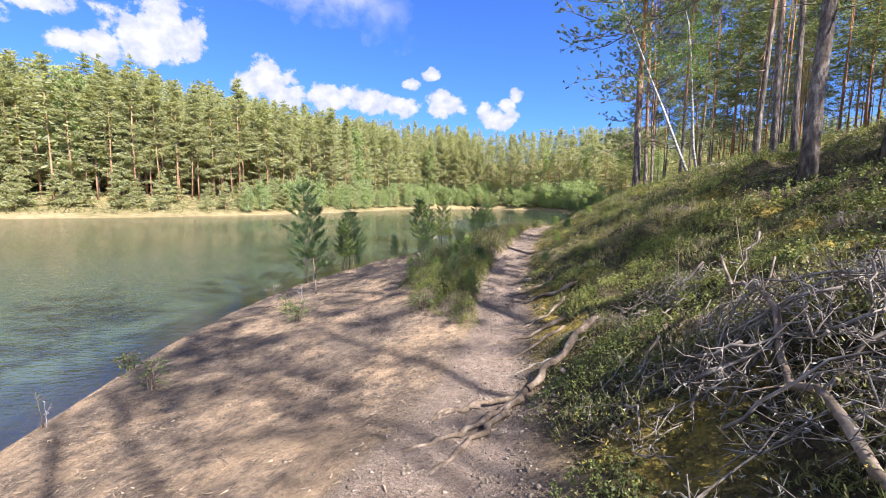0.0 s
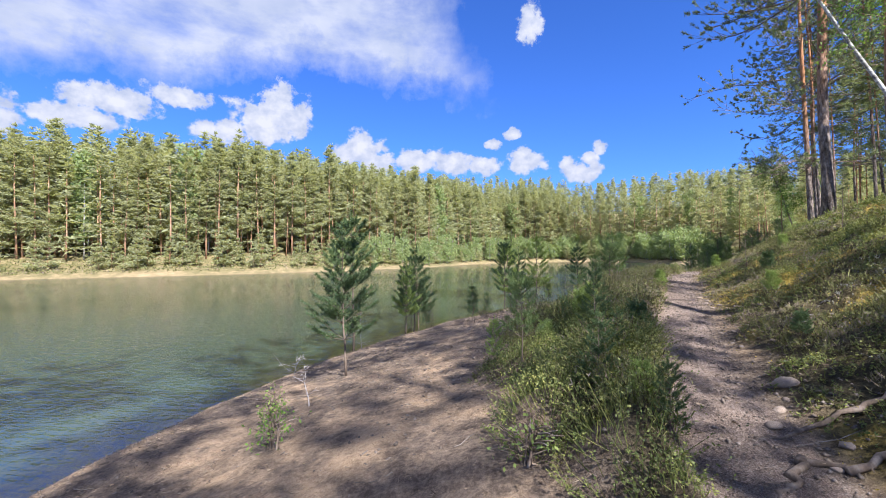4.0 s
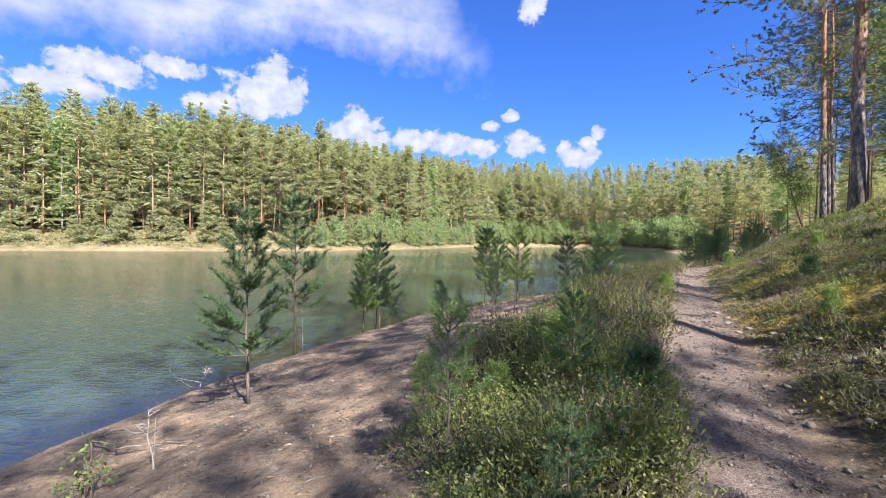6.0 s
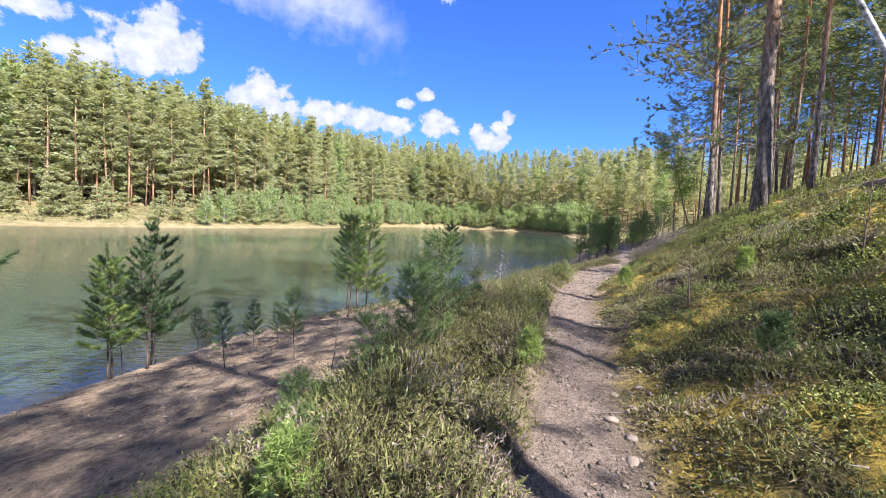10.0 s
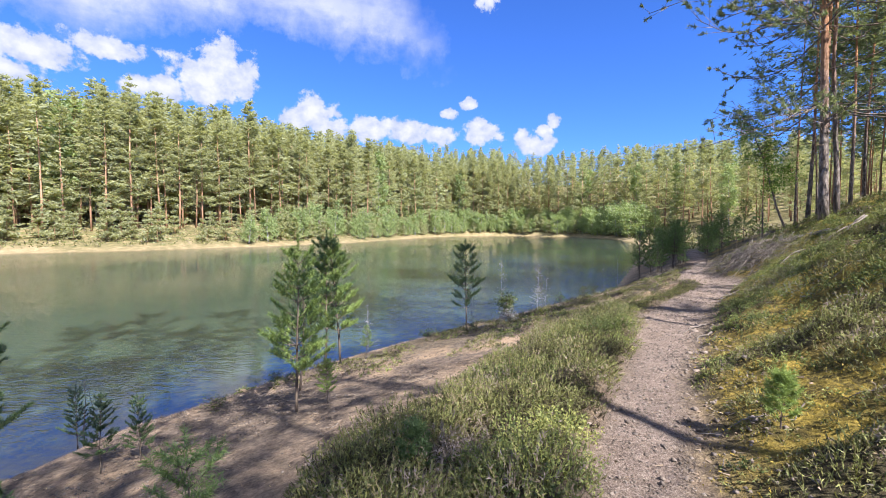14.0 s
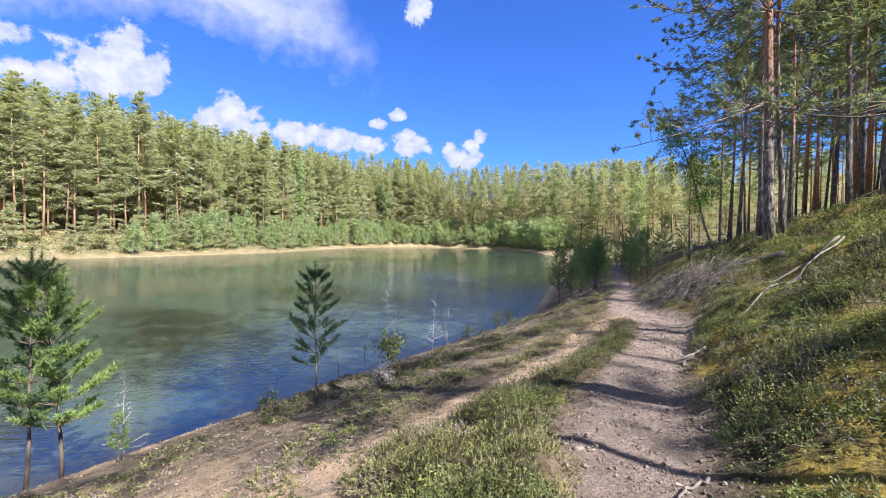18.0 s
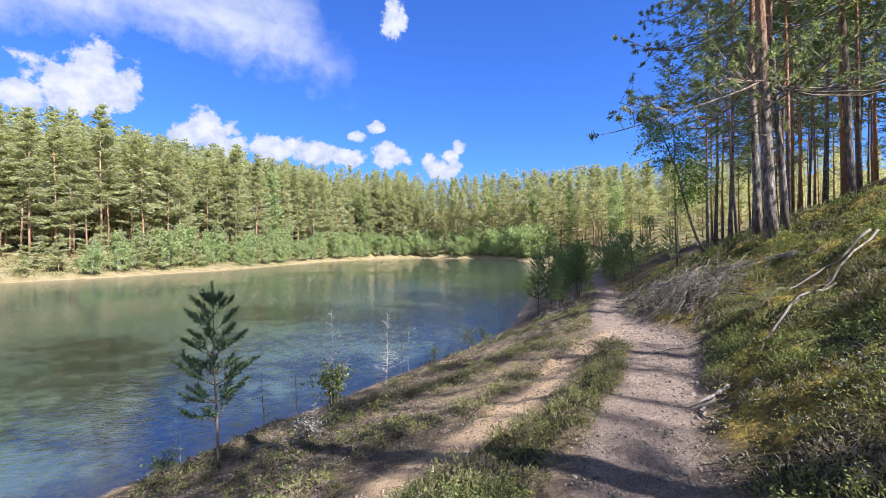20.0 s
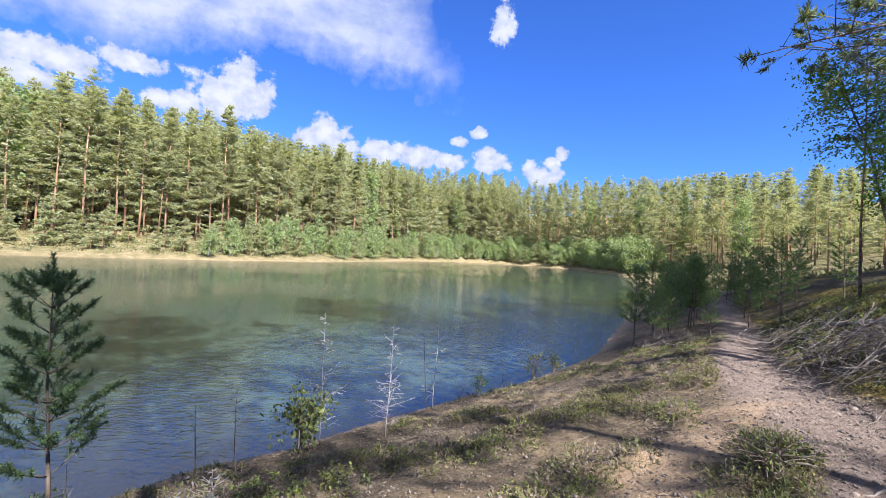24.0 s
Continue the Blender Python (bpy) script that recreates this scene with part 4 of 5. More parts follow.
# ---- the wood on the bank ----
TALL_MATS = (PINE_BARK, DARK_WOOD, TALL_NEEDLES)
bank_pines = [tree_proto("pine_tree", tall_pine(200 + k, 18 + k, 0.095, 0.56 + 0.06 * k, 24, 2.0, 28, 9, 0.14, 0.036, 20, (0, 0), 9), TALL_MATS,
              "tall pine with a straight bare orange-brown stem on the mossy bank", "tree", "pines on the bank") for k in range(3)]
stand_pines = [tree_proto("pine_tree", tall_pine(220 + k, 18 + k, 0.095, 0.30 + 0.10 * k, 54, 2.5, 34, 10, 0.13, 0.029, 14, (0, 0), 9), TALL_MATS,
               "tall pine with an orange-brown stem and dark drooping boughs", "tree", "pines on the bank") for k in range(2)]
back_made = [tall_pine(205 + k, 16 + k, 0.075, 0.26 + 0.10 * k, 60, 2.2, 9, 6, 0.28, 0.070, 0, (0, 0), 7, True) for k in range(3)]
back_pines = [tree_proto("pine_tree", back_made[k], TALL_MATS,
              "slender pine with dark green boughs deeper in the wood", "tree", "pines deeper in the wood") for k in range(3)]
great_pines = [tree_proto("pine_tree", tall_pine(210 + k, 20, 0.145 + 0.04 * k, 0.14 + 0.18 * k, 130, 4.4, 52, 19, 0.11, 0.027, 14, flare=0.15), TALL_MATS,
               "old pine with grey plated bark below and orange bark above", "tree", "old pines beside the path") for k in range(2)]


def open_end(x, y):
    """The sunny clearing at the end of the lake, past the old pines."""
    return y > 29 and x - 4.9 < 0.80 * (y - 20.9)


def bank_wood():
    g = np.random.default_rng(11)
    put_tree(great_pines[0], 11.55, 26.3, 1.0, 40, (0, 0), True, wide=0.82)
    put_tree(great_pines[1], 7.62, 18.3, 1.0, 200, (0, 0), True, wide=0.8)
    spots = [(11.55, 26.3), (7.62, 18.3)]
    # Unseen pines behind and to the right, placed to shade path and slope
    for x, y in ((8.2, -1.5), (8.8, -5.0), (7.4, -7.5), (10.2, -8.0), (5.4, -6.5), (13.6, -3.4), (16.2, -7.0), (11.8, -10.0), (14.0, -9.0), (15.5, 10.0), (18.0, 9.0), (14.6, 13.2), (16.6, 12.4), (18.4, 13.6), (19.6, 11.0)):
        spots.append((x, y))
        plant(bank_pines[int(g.integers(3))], x, y, 0.85 + 0.3 * g.random(), g, 1.0)
    for x, y, w in ((5.45, 6.8, 1.15), (6.1, 6.2, 1.15), (12.55, 27.8, 0.95), (11.92, 26.35, 0.7), (14.7, 27.4, 0.75), (14.9, 26.7, 0.75), (7.5, 11.0, 0.7),
                    (6.9, 9.6, 0.7), (6.6, 8.6, 0.6), (10.6, 20.6, 0.85)):
        spots.append((x, y))
        plant(stand_pines[int(g.integers(2))], x, y, 0.85 + 0.3 * g.random(), g, w)
    # A half-height pine out of view, added to shade the heather strip
    for x, y, s in ((8.7, 0.8, 0.5),):
        spots.append((x, y))
        plant(stand_pines[int(g.integers(2))], x, y, s, g, 0.9)
    for x, y, s in ((13.3, 29.6, 0.8), (13.2, 27.6, 0.7), (15.4, 28.0, 0.75), (16.3, 34.0, 0.9), (14.2, 30.4, 0.55), (14.6, 32.2, 0.7), (12.9, 31.4, 0.42), (15.6, 30.2, 0.8), (16.8, 29.0, 0.85), (17.5, 26.0, 0.8)):
        spots.append((x, y))
        plant(back_pines[int(g.integers(3))], x, y, s, g, s * 0.9)
    tries = 0
    while len(spots) < 175 and tries < 40000:
        tries += 1
        x, y = g.uniform(2, 60), g.uniform(-30, 46)
        e = x - float(path_x(y))
        if e < np.interp(y, [-32, -6, 0, 12, 20, 30, 40, 60], [3.5, 5.0, 9, 10, 8.0, 6.5, 10, 20]) or float(lake_distance(x, y)) < 8 or open_end(x, y):
            continue
        # Out of view: only some at the back are kept, for their shade
        hidden = y < x - 3 and x < 26
        if hidden and not (y < 0 and x < 18 and g.random() < 0.55):
            continue
        dense = np.interp(e, [5, 10, 25, 50], [0.5, 1, 1, 0.6])
        if 8 < x < 23 and 5 < y < 23.5 and 23.5 - 0.9 * (x - 12) > y - 3:
            dense = 0.05  # an open glade on the sunny side, thinned to let the sun through
        if g.random() > dense or any((x - a) ** 2 + (y - b) ** 2 < (5.5 if y < 12 else 2.8) for a, b in spots):
            continue
        spots.append((x, y))
        if e < 14 and -30 < y < 16:
            plant(bank_pines[int(g.integers(3))], x, y, 0.8 + 0.32 * g.random(), g, 0.6 + 0.3 * g.random())
        else:
            plant(back_pines[int(g.integers(3))], x, y, 0.8 + 0.32 * g.random(), g, 0.7 + 0.3 * g.random())

    tries = n = 0
    deep = []
    while n < 60 and tries < 20000:
        tries += 1
        x, y = g.uniform(16, 40), g.uniform(26, 52)
        if x - float(path_x(y)) < 7.5 or open_end(x, y) or any((x - a) ** 2 + (y - b) ** 2 < 2.2 for a, b in spots):
            continue
        n += 1
        spots.append((x, y))
        deep.append((x, y, int(g.integers(3)), 0.65 + 0.45 * g.random()))
    joined_wood("inner_wood", deep, g, "pines standing close together deeper in the wood on the bank", back_made, (PINE_BARK, TALL_NEEDLES), 2, 1.35)


bank_wood()

# leaning birches on the bank
lean_birch = tree_proto("birch_tree", leafy_tree(300, 11, 0.05, 1.8, 28, 3600, 0.075, 1, (-0.26, 0.34), 0.32, 0.3), (BIRCH_BARK, DARK_WOOD, BIRCH_LEAVES),
                        "leaning birch with white bark on the bank", "tree", "birches on the bank")
put_tree(lean_birch, 8.27, 15.38, 1.0, 0, (0, 0), True)
slim_birch = tree_proto("birch_tree", leafy_tree(301, 10, 0.05, 1.5, 26, 3600, 0.075, 1, (-0.10, 0.05), 0.35, 0.3), (BIRCH_BARK, DARK_WOOD, BIRCH_LEAVES),
                        "slim upright birch with white bark on the bank", "tree", "birches on the bank")
put_tree(slim_birch, 9.3, 16.8, 1.0, 0, (0, 0), True)
bent_birch = tree_proto("birch_tree", leafy_tree(302, 6.0, 0.05, 1.5, 26, 5200, 0.085, 1, (-0.22, 0.0), 0.35, 0.5), (DARK_WOOD, DARK_WOOD, BIRCH_LEAVES),
                        "bent young birch with hanging leaves below the old pines", "tree", "birches on the bank")
put_tree(bent_birch, 13.6, 31.0, 0.84, 0, (0, -6), True)

# ---- young pines along the shore ----
SAP_MATS, FRESH_MATS = (YOUNG_BARK, YOUNG_BARK, NEEDLES), (YOUNG_BARK, YOUNG_BARK, FRESH_NEEDLES)
LAB = "young pine with open whorls of green needles on the sandy shore"
saplings = [tree_proto("young_pine", young_pine(400 + k, 2.5, 0.0, 0.12 * (k % 3)), SAP_MATS, LAB, "tree", "young pines along the shore") for k in range(4)]
fresh = [tree_proto("young_pine", young_pine(420 + k, 2.2, 0.0, 0.0, 460), FRESH_MATS, "young pine with bright sunlit yellow-green needles", "tree", "young pines along the shore") for k in range(2)]
thicket = [tree_proto("young_pine", young_pine(460 + k, 2.5, 0.0, 0.1, 90, 0.085, 0.018), (YOUNG_BARK, YOUNG_BARK, MID_NEEDLES), "green young pine in the thicket beside the water", "tree", "pine thicket beside the water") for k in range(2)]
leggy = [tree_proto("young_pine", young_pine(480 + k, 1.3, 0.0, 0.75, 250, 0.05, 0.006), (YOUNG_BARK, YOUNG_BARK, MID_NEEDLES), "thin young pine with bare lower twigs standing in the heather", "tree", "young pines in the heather") for k in range(2)]
tiny = [tree_proto("pine_seedling", young_pine(440 + k, 0.8, 0.0, 0.3, 300), FRESH_MATS if k else SAP_MATS, "knee-high pine seedling among the heather", "seedling", "pine seedlings in the heather") for k in range(3)]


def shore_trees():
    g = np.random.default_rng(21)

    def sap(kind, k, x, y, h):
        proto = kind[k % len(kind)]
        base = {"young_pine": 2.5, "pine_seedling": 0.8}[proto.name.split(".")[0]]
        base = 2.2 if kind is fresh else 1.3 if kind is leggy else base
        plant(proto, x, y, h / base, g, h / base * 0.95)

    for k, x, y, h in ((0, -3.45, 10.7, 2.35), (1, -4.9, 14.2, 3.35), (2, -4.05, 15.85, 2.0), (3, -3.8, 16.3, 2.0), (0, -4.1, 16.8, 2.5), (1, -2.0, 15.3, 0.95), (2, -0.8, 14.7, 1.0),
                       (3, -1.9, 17.0, 0.75), (1, -1.76, 22.0, 2.9),
                       (1, 1.36, 24.05, 2.35), (0, -2.3, 16.9, 0.85), (3, -4.1, 18.3, 0.9), (1, 0.4, 9.9, 0.5), (2, 0.2, 9.0, 0.9), (0, 0.55, 10.6, 0.55), (3, 0.3, 8.2, 0.6), (0, 0.05, 7.6, 0.7), (1, 0.35, 6.9, 0.55), (2, -1.15, 19.4, 2.1)):
        sap(saplings, k, x, y, h)
    for k, x, y, h in ((0, 0.86, 12.25, 1.0), (1, 0.95, 12.5, 1.05), (0, 1.08, 12.95, 1.2), (1, 0.6, 12.1, 0.8), (0, -0.54, 8.5, 1.0), (1, 0.85, 14.2, 0.9), (0, 0.3, 11.5, 0.7)):
        sap(leggy, k, x, y, h)
    for k, x, y, h in ((1, -0.45, 17.8, 2.1), (0, -1.48, 22.2, 2.75), (1, -4.0, 15.7, 1.9), (0, -0.07, 17.9, 0.6), (0, -0.9, 9.35, 0.6), (1, -0.9, 22.4, 0.7)):
        sap(fresh, k, x, y, h)
    for k, x, y, h in ((0, 1.55, 15.2, 0.4), (1, 1.75, 12.55, 0.4), (2, 3.7, 15.4, 0.38), (0, 0.6, 8.8, 0.5), (1, 0.3, 7.3, 0.4), (2, 0.15, 9.5, 0.6), (0, 3.2, 12.0, 0.4), (1, 2.6, 10.6, 0.35), (2, 0.4, 11.1, 0.55), (0, 0.0, 10.2, 0.5), (1, -0.3, 9.2, 0.4),
                       (2, 4.4, 14.0, 0.4), (0, 1.9, 8.6, 0.3)):
        sap(tiny, k, x, y, h)
    # the thicket of young pines further along the path
    for q in range(46):
        y = g.uniform(34, 50)
        x = float(np.interp(y, SHORE_Y, SHORE_X)) + g.uniform(1.4, 6.4)
        if abs(x - float(path_x(y))) > 0.6:
            sap(thicket, int(g.integers(2)), x, y, g.uniform(1.3, 2.5))
    for x, y, h in ((10.0, 31.7, 1.1), (9.2, 32.3, 1.5), (9.9, 33.7, 1.9), (11.7, 33.3, 1.7), (10.7, 36.0, 2.2), (12.5, 35.0, 1.9), (10.3, 34.9, 1.7), (11.2, 37.5, 2.2), (11.3, 41.2, 2.6), (10.9, 34.6, 2.0), (11.5, 35.2, 2.1), (11.7, 32.0, 2.2), (13.7, 36.3, 2.1), (13.6, 32.8, 1.7)):
        sap(thicket, int(g.integers(2)), x, y, h)


shore_trees()


# ---- heather, berry scrub, moss ----
def scatter(n, x0, x1, y0, y1, weight, seed):
    g = np.random.default_rng(seed)
    x, y = g.uniform(x0, x1, n), g.uniform(y0, y1, n)
    keep = g.random(n) < weight(x, y)
    return x[keep], y[keep], g


def sprigs(x, y, g, stems, height, leaf, width, per_stem, fan=0.55, spread=0.10, upright=0.7, outward=0.0):
    """Tufts of upright shoots set with small leaves."""
    n = len(x)
    z = ground_z(x, y)
    k = np.repeat(np.arange(n), stems)
    clump = smooth(0.34, 0.60, fbm(x * 1.9, y * 1.9, 91))
    size = ((0.30 + 1.05 * clump) * (0.7 + 0.6 * g.random(n)))[k]
    foot = np.column_stack([x[k], y[k], z[k] - 0.02]) + np.column_stack([g.normal(size=(len(k), 2)) * spread, np.zeros(len(k))])
    way = unit(np.column_stack([g.normal(size=(len(k), 2)) * fan + outward, np.ones(len(k))]))
    tall = height * size * (0.6 + 0.7 * g.random(len(k)))
    stalk = blades(foot, way, tall, width * 0.32, g, 0.3)
    j = np.repeat(np.arange(len(k)), per_stem)
    s = 0.25 + 0.75 * g.random(len(j))
    root = foot[j] + way[j] * (tall[j] * s)[:, None]
    leaves = blades(root, way[j] * upright + unit(g.normal(size=(len(j), 3))) * 0.8, leaf * (0.7 + 0.6 * g.random(len(j))), width * (0.8 + 0.5 * g.random(len(j))), g)
    return join([stalk, leaves])


def near_weight(x, y):
    return (0.30 + 0.70 * np.exp(-((x - path_x(y)) / 4.3) ** 4)) * (1 - 0.7 * smooth(26, 31, y))


def shrub_cover():
    """Shoots and leaves over every shrub mound, heather and berry bushes apart."""
    g = np.random.default_rng(52)
    spots = np.array(SHRUBS)
    for green in (False, True):
        sx, sy, sr, sh, _, se = spots[spots[:, 4] == green].T
        near = np.exp(-(se / 3.4) ** 4) * (1 - 0.75 * smooth(25, 29, sy))
        coarse = 1.0 + 1.1 * (1 - near)
        count = np.maximum(7, (sr**2 * 3.14 * (1150 if not green else 850) / coarse**2)).astype(int)
        k = np.repeat(np.arange(len(sx)), count)
        m = len(k)
        q, turn = np.sqrt(g.random(m)) * 1.12, g.random(m) * 6.283
        x, y = sx[k] + sr[k] * q * np.cos(turn), sy[k] + sr[k] * q * np.sin(turn)
        keep = zones(x, y)[0] < 0.55
        k, q, turn, x, y = k[keep], q[keep], turn[keep], x[keep], y[keep]
        m = len(k)
        z, size = ground_z(x, y), coarse[k]
        dome = np.sqrt(np.clip(1.1 - (q / 1.14) ** 2, 0.04, 1))
        reach = np.maximum(0.04, 0.55 * sh[k] * dome) * (0.55 + 0.75 * g.random(m))
        foot = np.column_stack([x, y, z - 0.015])
        lean = 0.75 * q
        way = unit(np.column_stack([lean * np.cos(turn), lean * np.sin(turn), np.ones(m)]) + g.normal(size=(m, 3)) * 0.30)
        if green:
            stalk = blades(foot, way, reach, 0.006 * size, g)
            j = np.repeat(np.arange(m), 5)
            at = foot[j] + way[j] * (reach[j] * (0.45 + 0.6 * g.random(len(j))))[:, None]
            out = way[j] * 0.35 + unit(g.normal(size=(len(j), 3))) * [1, 1, 0.6]
            leaves = blades(at, out, 0.019 * size[j] * (0.7 + 0.6 * g.random(len(j))), 0.012 * size[j], g, 0.5, True, 0.7)
            v = np.concatenate([stalk[0], leaves[0]])
            me = mesh_from("berry_scrub", v, leaves[1] + len(stalk[0]), stalk[1], BERRY)
            tagged(new("berry_scrub", me), "low green lingonberry and bilberry bushes on the bank", "shrub", "", "stuff")
        else:
            tip = foot + way * reach[:, None]
            length = np.minimum(reach * 0.8, 0.06 * size)
            shoot = blades(tip - way * length[:, None], way, length, 0.0075 * size * (0.7 + 0.6 * g.random(m)), g, 0.5, True)
            j = np.repeat(np.arange(m), 5)
            at = tip[j] - way[j] * (length[j] * (0.15 + 1.0 * g.random(len(j))))[:, None]
            side = blades(at, way[j] * 0.7 + unit(g.normal(size=(len(j), 3))), 0.024 * size[j] * (0.6 + 0.8 * g.random(len(j))), 0.0085 * size[j], g)
            v = np.concatenate([shoot[0], side[0]])
            me = mesh_from("heather", v, shoot[1], side[1] + len(shoot[0]), HEATHER)
            tagged(new("heather", me), "olive and brown heather bushes beside the path", "heather", "", "stuff")


def cover():
    shrub_cover()

    def moss_w(x, y):
        tread, strip, bank, sand, d, e = zones(x, y)
        return (0.12 * bank + mossiness(x, y, bank)) * near_weight(x, y)

    x, y, g = scatter(90000, 0, 14, -1.5, 34, moss_w, 71)
    v, q = sprigs(x, y, g, 6, 0.022, 0.013, 0.009, 2, 0.9, 0.08)
    tagged(new("moss", mesh_from("moss", v, q, None, MOSS)), "yellow-green moss cushions on the bank", "moss", "", "stuff")

    def lichen_w(x, y):
        tread, strip, bank, sand, d, e = zones(x, y)
        return bank * smooth(0.57, 0.63, fbm(x * 0.75, y * 0.75, 83)) * smooth(0.9, 1.8, e) * near_weight(x, y)

    x, y, g = scatter(60000, 0, 14, -1.5, 32, lichen_w, 84)
    v, q = sprigs(x, y, g, 7, 0.035, 0.014, 0.006, 5, 1.0, 0.07)
    tagged(new("lichen", mesh_from("lichen", v, q, None, LICHEN)), "pale grey reindeer lichen cushions on the bank", "lichen", "", "stuff")

    def straw_w(x, y):
        tread, strip, bank, sand, d, e = zones(x, y)
        return np.clip(0.14 * sand * (1 - 0.7 * smooth(18, 21, y)) + strip * 0.10 + 0.3 * (1 - smooth(0.1, 0.5, d)) * (d > 0.02), 0, 1)

    x, y, g = scatter(14000, -6, 9, -1.5, 33, straw_w, 81)
    v, q = sprigs(x, y, g, 3, 0.09, 0.03, 0.004, 1, 0.9, 0.08)
    tagged(new("dry_grass", mesh_from("dry_grass", v, q, None, STRAW)), "thin dry grass and needle litter on the sandy slope", "grass", "", "stuff")

    def far_w(x, y):
        d = lake_distance(x, y)
        return np.where((d > 1.5) & (d < 17) & ~near_side(x, y), 0.35 + 0.65 * smooth(0.4, 0.55, fbm(x * 0.2, y * 0.2, 66)), 0)

    x, y, g = scatter(26000, -100, 60, 50, 195, far_w, 95)
    v, q = sprigs(x, y, g, 3, 0.45, 0.34, 0.16, 2, 0.7, 0.5)
    tagged(new("far_scrub", mesh_from("far_scrub", v, q, None, HEATHER)), "low brown-green heath scrub on the far bank", "scrub", "", "stuff")


cover()


# ---- roots, logs, brushwood, dead stems, stones ----
def limb_line(points, lift=0.0, n=14, wig=0.02, seed=0):
    """A line along the ground through (x, y, height above ground)."""
    p = np.array(points, float)
    s = np.linspace(0, len(p) - 1, n)
    g = np.random.default_rng(seed)
    x, y, h = (np.interp(s, np.arange(len(p)), p[:, k]) for k in range(3))
    x, y = x + g.normal(size=n) * wig, y + g.normal(size=n) * wig
    return np.column_stack([x, y, ground_z(x, y) + h + lift])


def lone(name, verts, quads, mat, label, category, group=""):
    """A thing of one mesh, with its origin at its foot."""
    at = np.array([verts[:, 0].mean(), verts[:, 1].mean(), verts[:, 2].min()])
    ob = new(name, mesh_from(name, verts - at, quads, None, mat, True))
    ob.matrix_basis = pose(*at)
    return tagged(ob, label, category, group)


def root(points, r0, r1, seed, mat=None):
    line = limb_line(points, 0.0, 16, 0.018, seed)
    return lone("tree_root", *tube(line, np.linspace(r0, r1, 16) * (1 + 0.25 * np.sin(np.arange(16) * 1.9 + seed)), 8, 0.2, seed), mat or DEAD_WOOD,
                "weathered grey tree root lying bare across the path", "root", "bare roots on the path")


for n, (pts, r0, r1) in enumerate((
        ([(1.75, 4.9, 0.10), (1.15, 4.45, 0.09), (0.75, 3.95, 0.05)], 0.040, 0.034), ([(0.75, 3.95, 0.05), (0.35, 3.25, 0.04), (-0.12, 2.55, -0.01)], 0.034, 0.016),
        ([(0.62, 3.75, 0.04), (0.15, 3.1, 0.03), (-0.32, 2.82, -0.01)], 0.030, 0.014), ([(0.66, 3.9, 0.05), (0.2, 3.65, 0.05), (-0.1, 3.45, -0.01)], 0.030, 0.015),
        ([(0.3, 3.65, 0.03), (-0.05, 3.55, 0.02), (-0.2, 3.3, -0.01)], 0.022, 0.012), ([(1.6, 5.7, 0.08), (1.0, 5.55, 0.02), (0.35, 5.35, -0.01)], 0.028, 0.012),
        ([(1.45, 5.4, 0.05), (0.9, 5.1, 0.02), (0.45, 4.95, -0.01)], 0.022, 0.009), ([(1.7, 6.25, 0.06), (1.1, 6.0, 0.01), (0.5, 5.9, -0.01)], 0.022, 0.008),
        ([(1.9, 6.6, 0.06), (1.45, 6.92, 0.03), (1.02, 6.95, 0.01)], 0.030, 0.018), ([(1.02, 6.95, 0.02), (0.85, 6.7, 0.0), (0.7, 6.62, -0.01)], 0.028, 0.010),
        ([(1.8, 7.4, 0.05), (1.3, 7.3, 0.02), (0.9, 7.15, -0.01)], 0.020, 0.010), ([(6.95, 21.9, 0.04), (6.7, 21.85, 0.03), (6.3, 21.95, -0.01)], 0.022, 0.009),
        ([(6.75, 21.8, 0.02), (6.5, 21.7, 0.02), (6.42, 21.35, -0.01)], 0.016, 0.007), ([(7.0, 21.6, 0.03), (6.75, 21.5, 0.01), (6.5, 21.55, -0.01)], 0.013, 0.006),
        ([(8.4, 24.2, 0.02), (7.7, 24.1, 0.02), (7.2, 23.9, -0.01)], 0.016, 0.007), ([(1.3, 4.6, 0.03), (0.9, 4.65, 0.01), (0.5, 4.5, -0.01)], 0.018, 0.007))):
    root(pts, r0, r1, 60 + n, DARK_WOOD if n < 11 else None)


def dead_stem(x, y, height, seed, mat, label, twigs=26, reach=0.34, lean=(0, 0), r=0.009, category="snag", group=""):
    g = np.random.default_rng(seed)
    n = 8
    zs = np.linspace(0, height, n)
    wob = np.cumsum(g.normal(size=(n, 2)) * 0.008, 0)
    stem = np.column_stack([wob[:, 0] + lean[0] * zs, wob[:, 1] + lean[1] * zs, zs])
    ob = thing("dead_sapling", x, y, label, category, group)
    part("stem", mesh_from("stem", *tube(stem, r * (1 - 0.85 * zs / height), 6), None, mat, True), ob)
    twig = []
    for i in range(twigs):
        f = 0.12 + 0.84 * g.random()
        base = np.array([np.interp(f * height, zs, stem[:, k]) for k in range(3)])
        a, L = g.random() * 6.28, reach * (1.15 - f) * (0.5 + 0.8 * g.random())
        s = np.linspace(0, 1, 4)
        line = base + np.stack([np.cos(a) * s * L, np.sin(a) * s * L, L * (0.35 * s + 0.25 * g.normal() * s**2)], 1)
        twig.append(tube(line, np.linspace(0.0042, 0.0016, 4), 3))
        for q in range(2):
            w = unit(np.array([np.cos(a + g.normal()), np.sin(a + g.normal()), 0.4 * g.normal()]))
            p = line[1 + q]
            twig.append(tube(np.stack([p, p + w * L * 0.4]), [0.0032, 0.0014], 3))
    if twig:
        part("twig_spray", mesh_from("twig_spray", *join(twig), None, mat), ob, kind="stuff")
    return ob


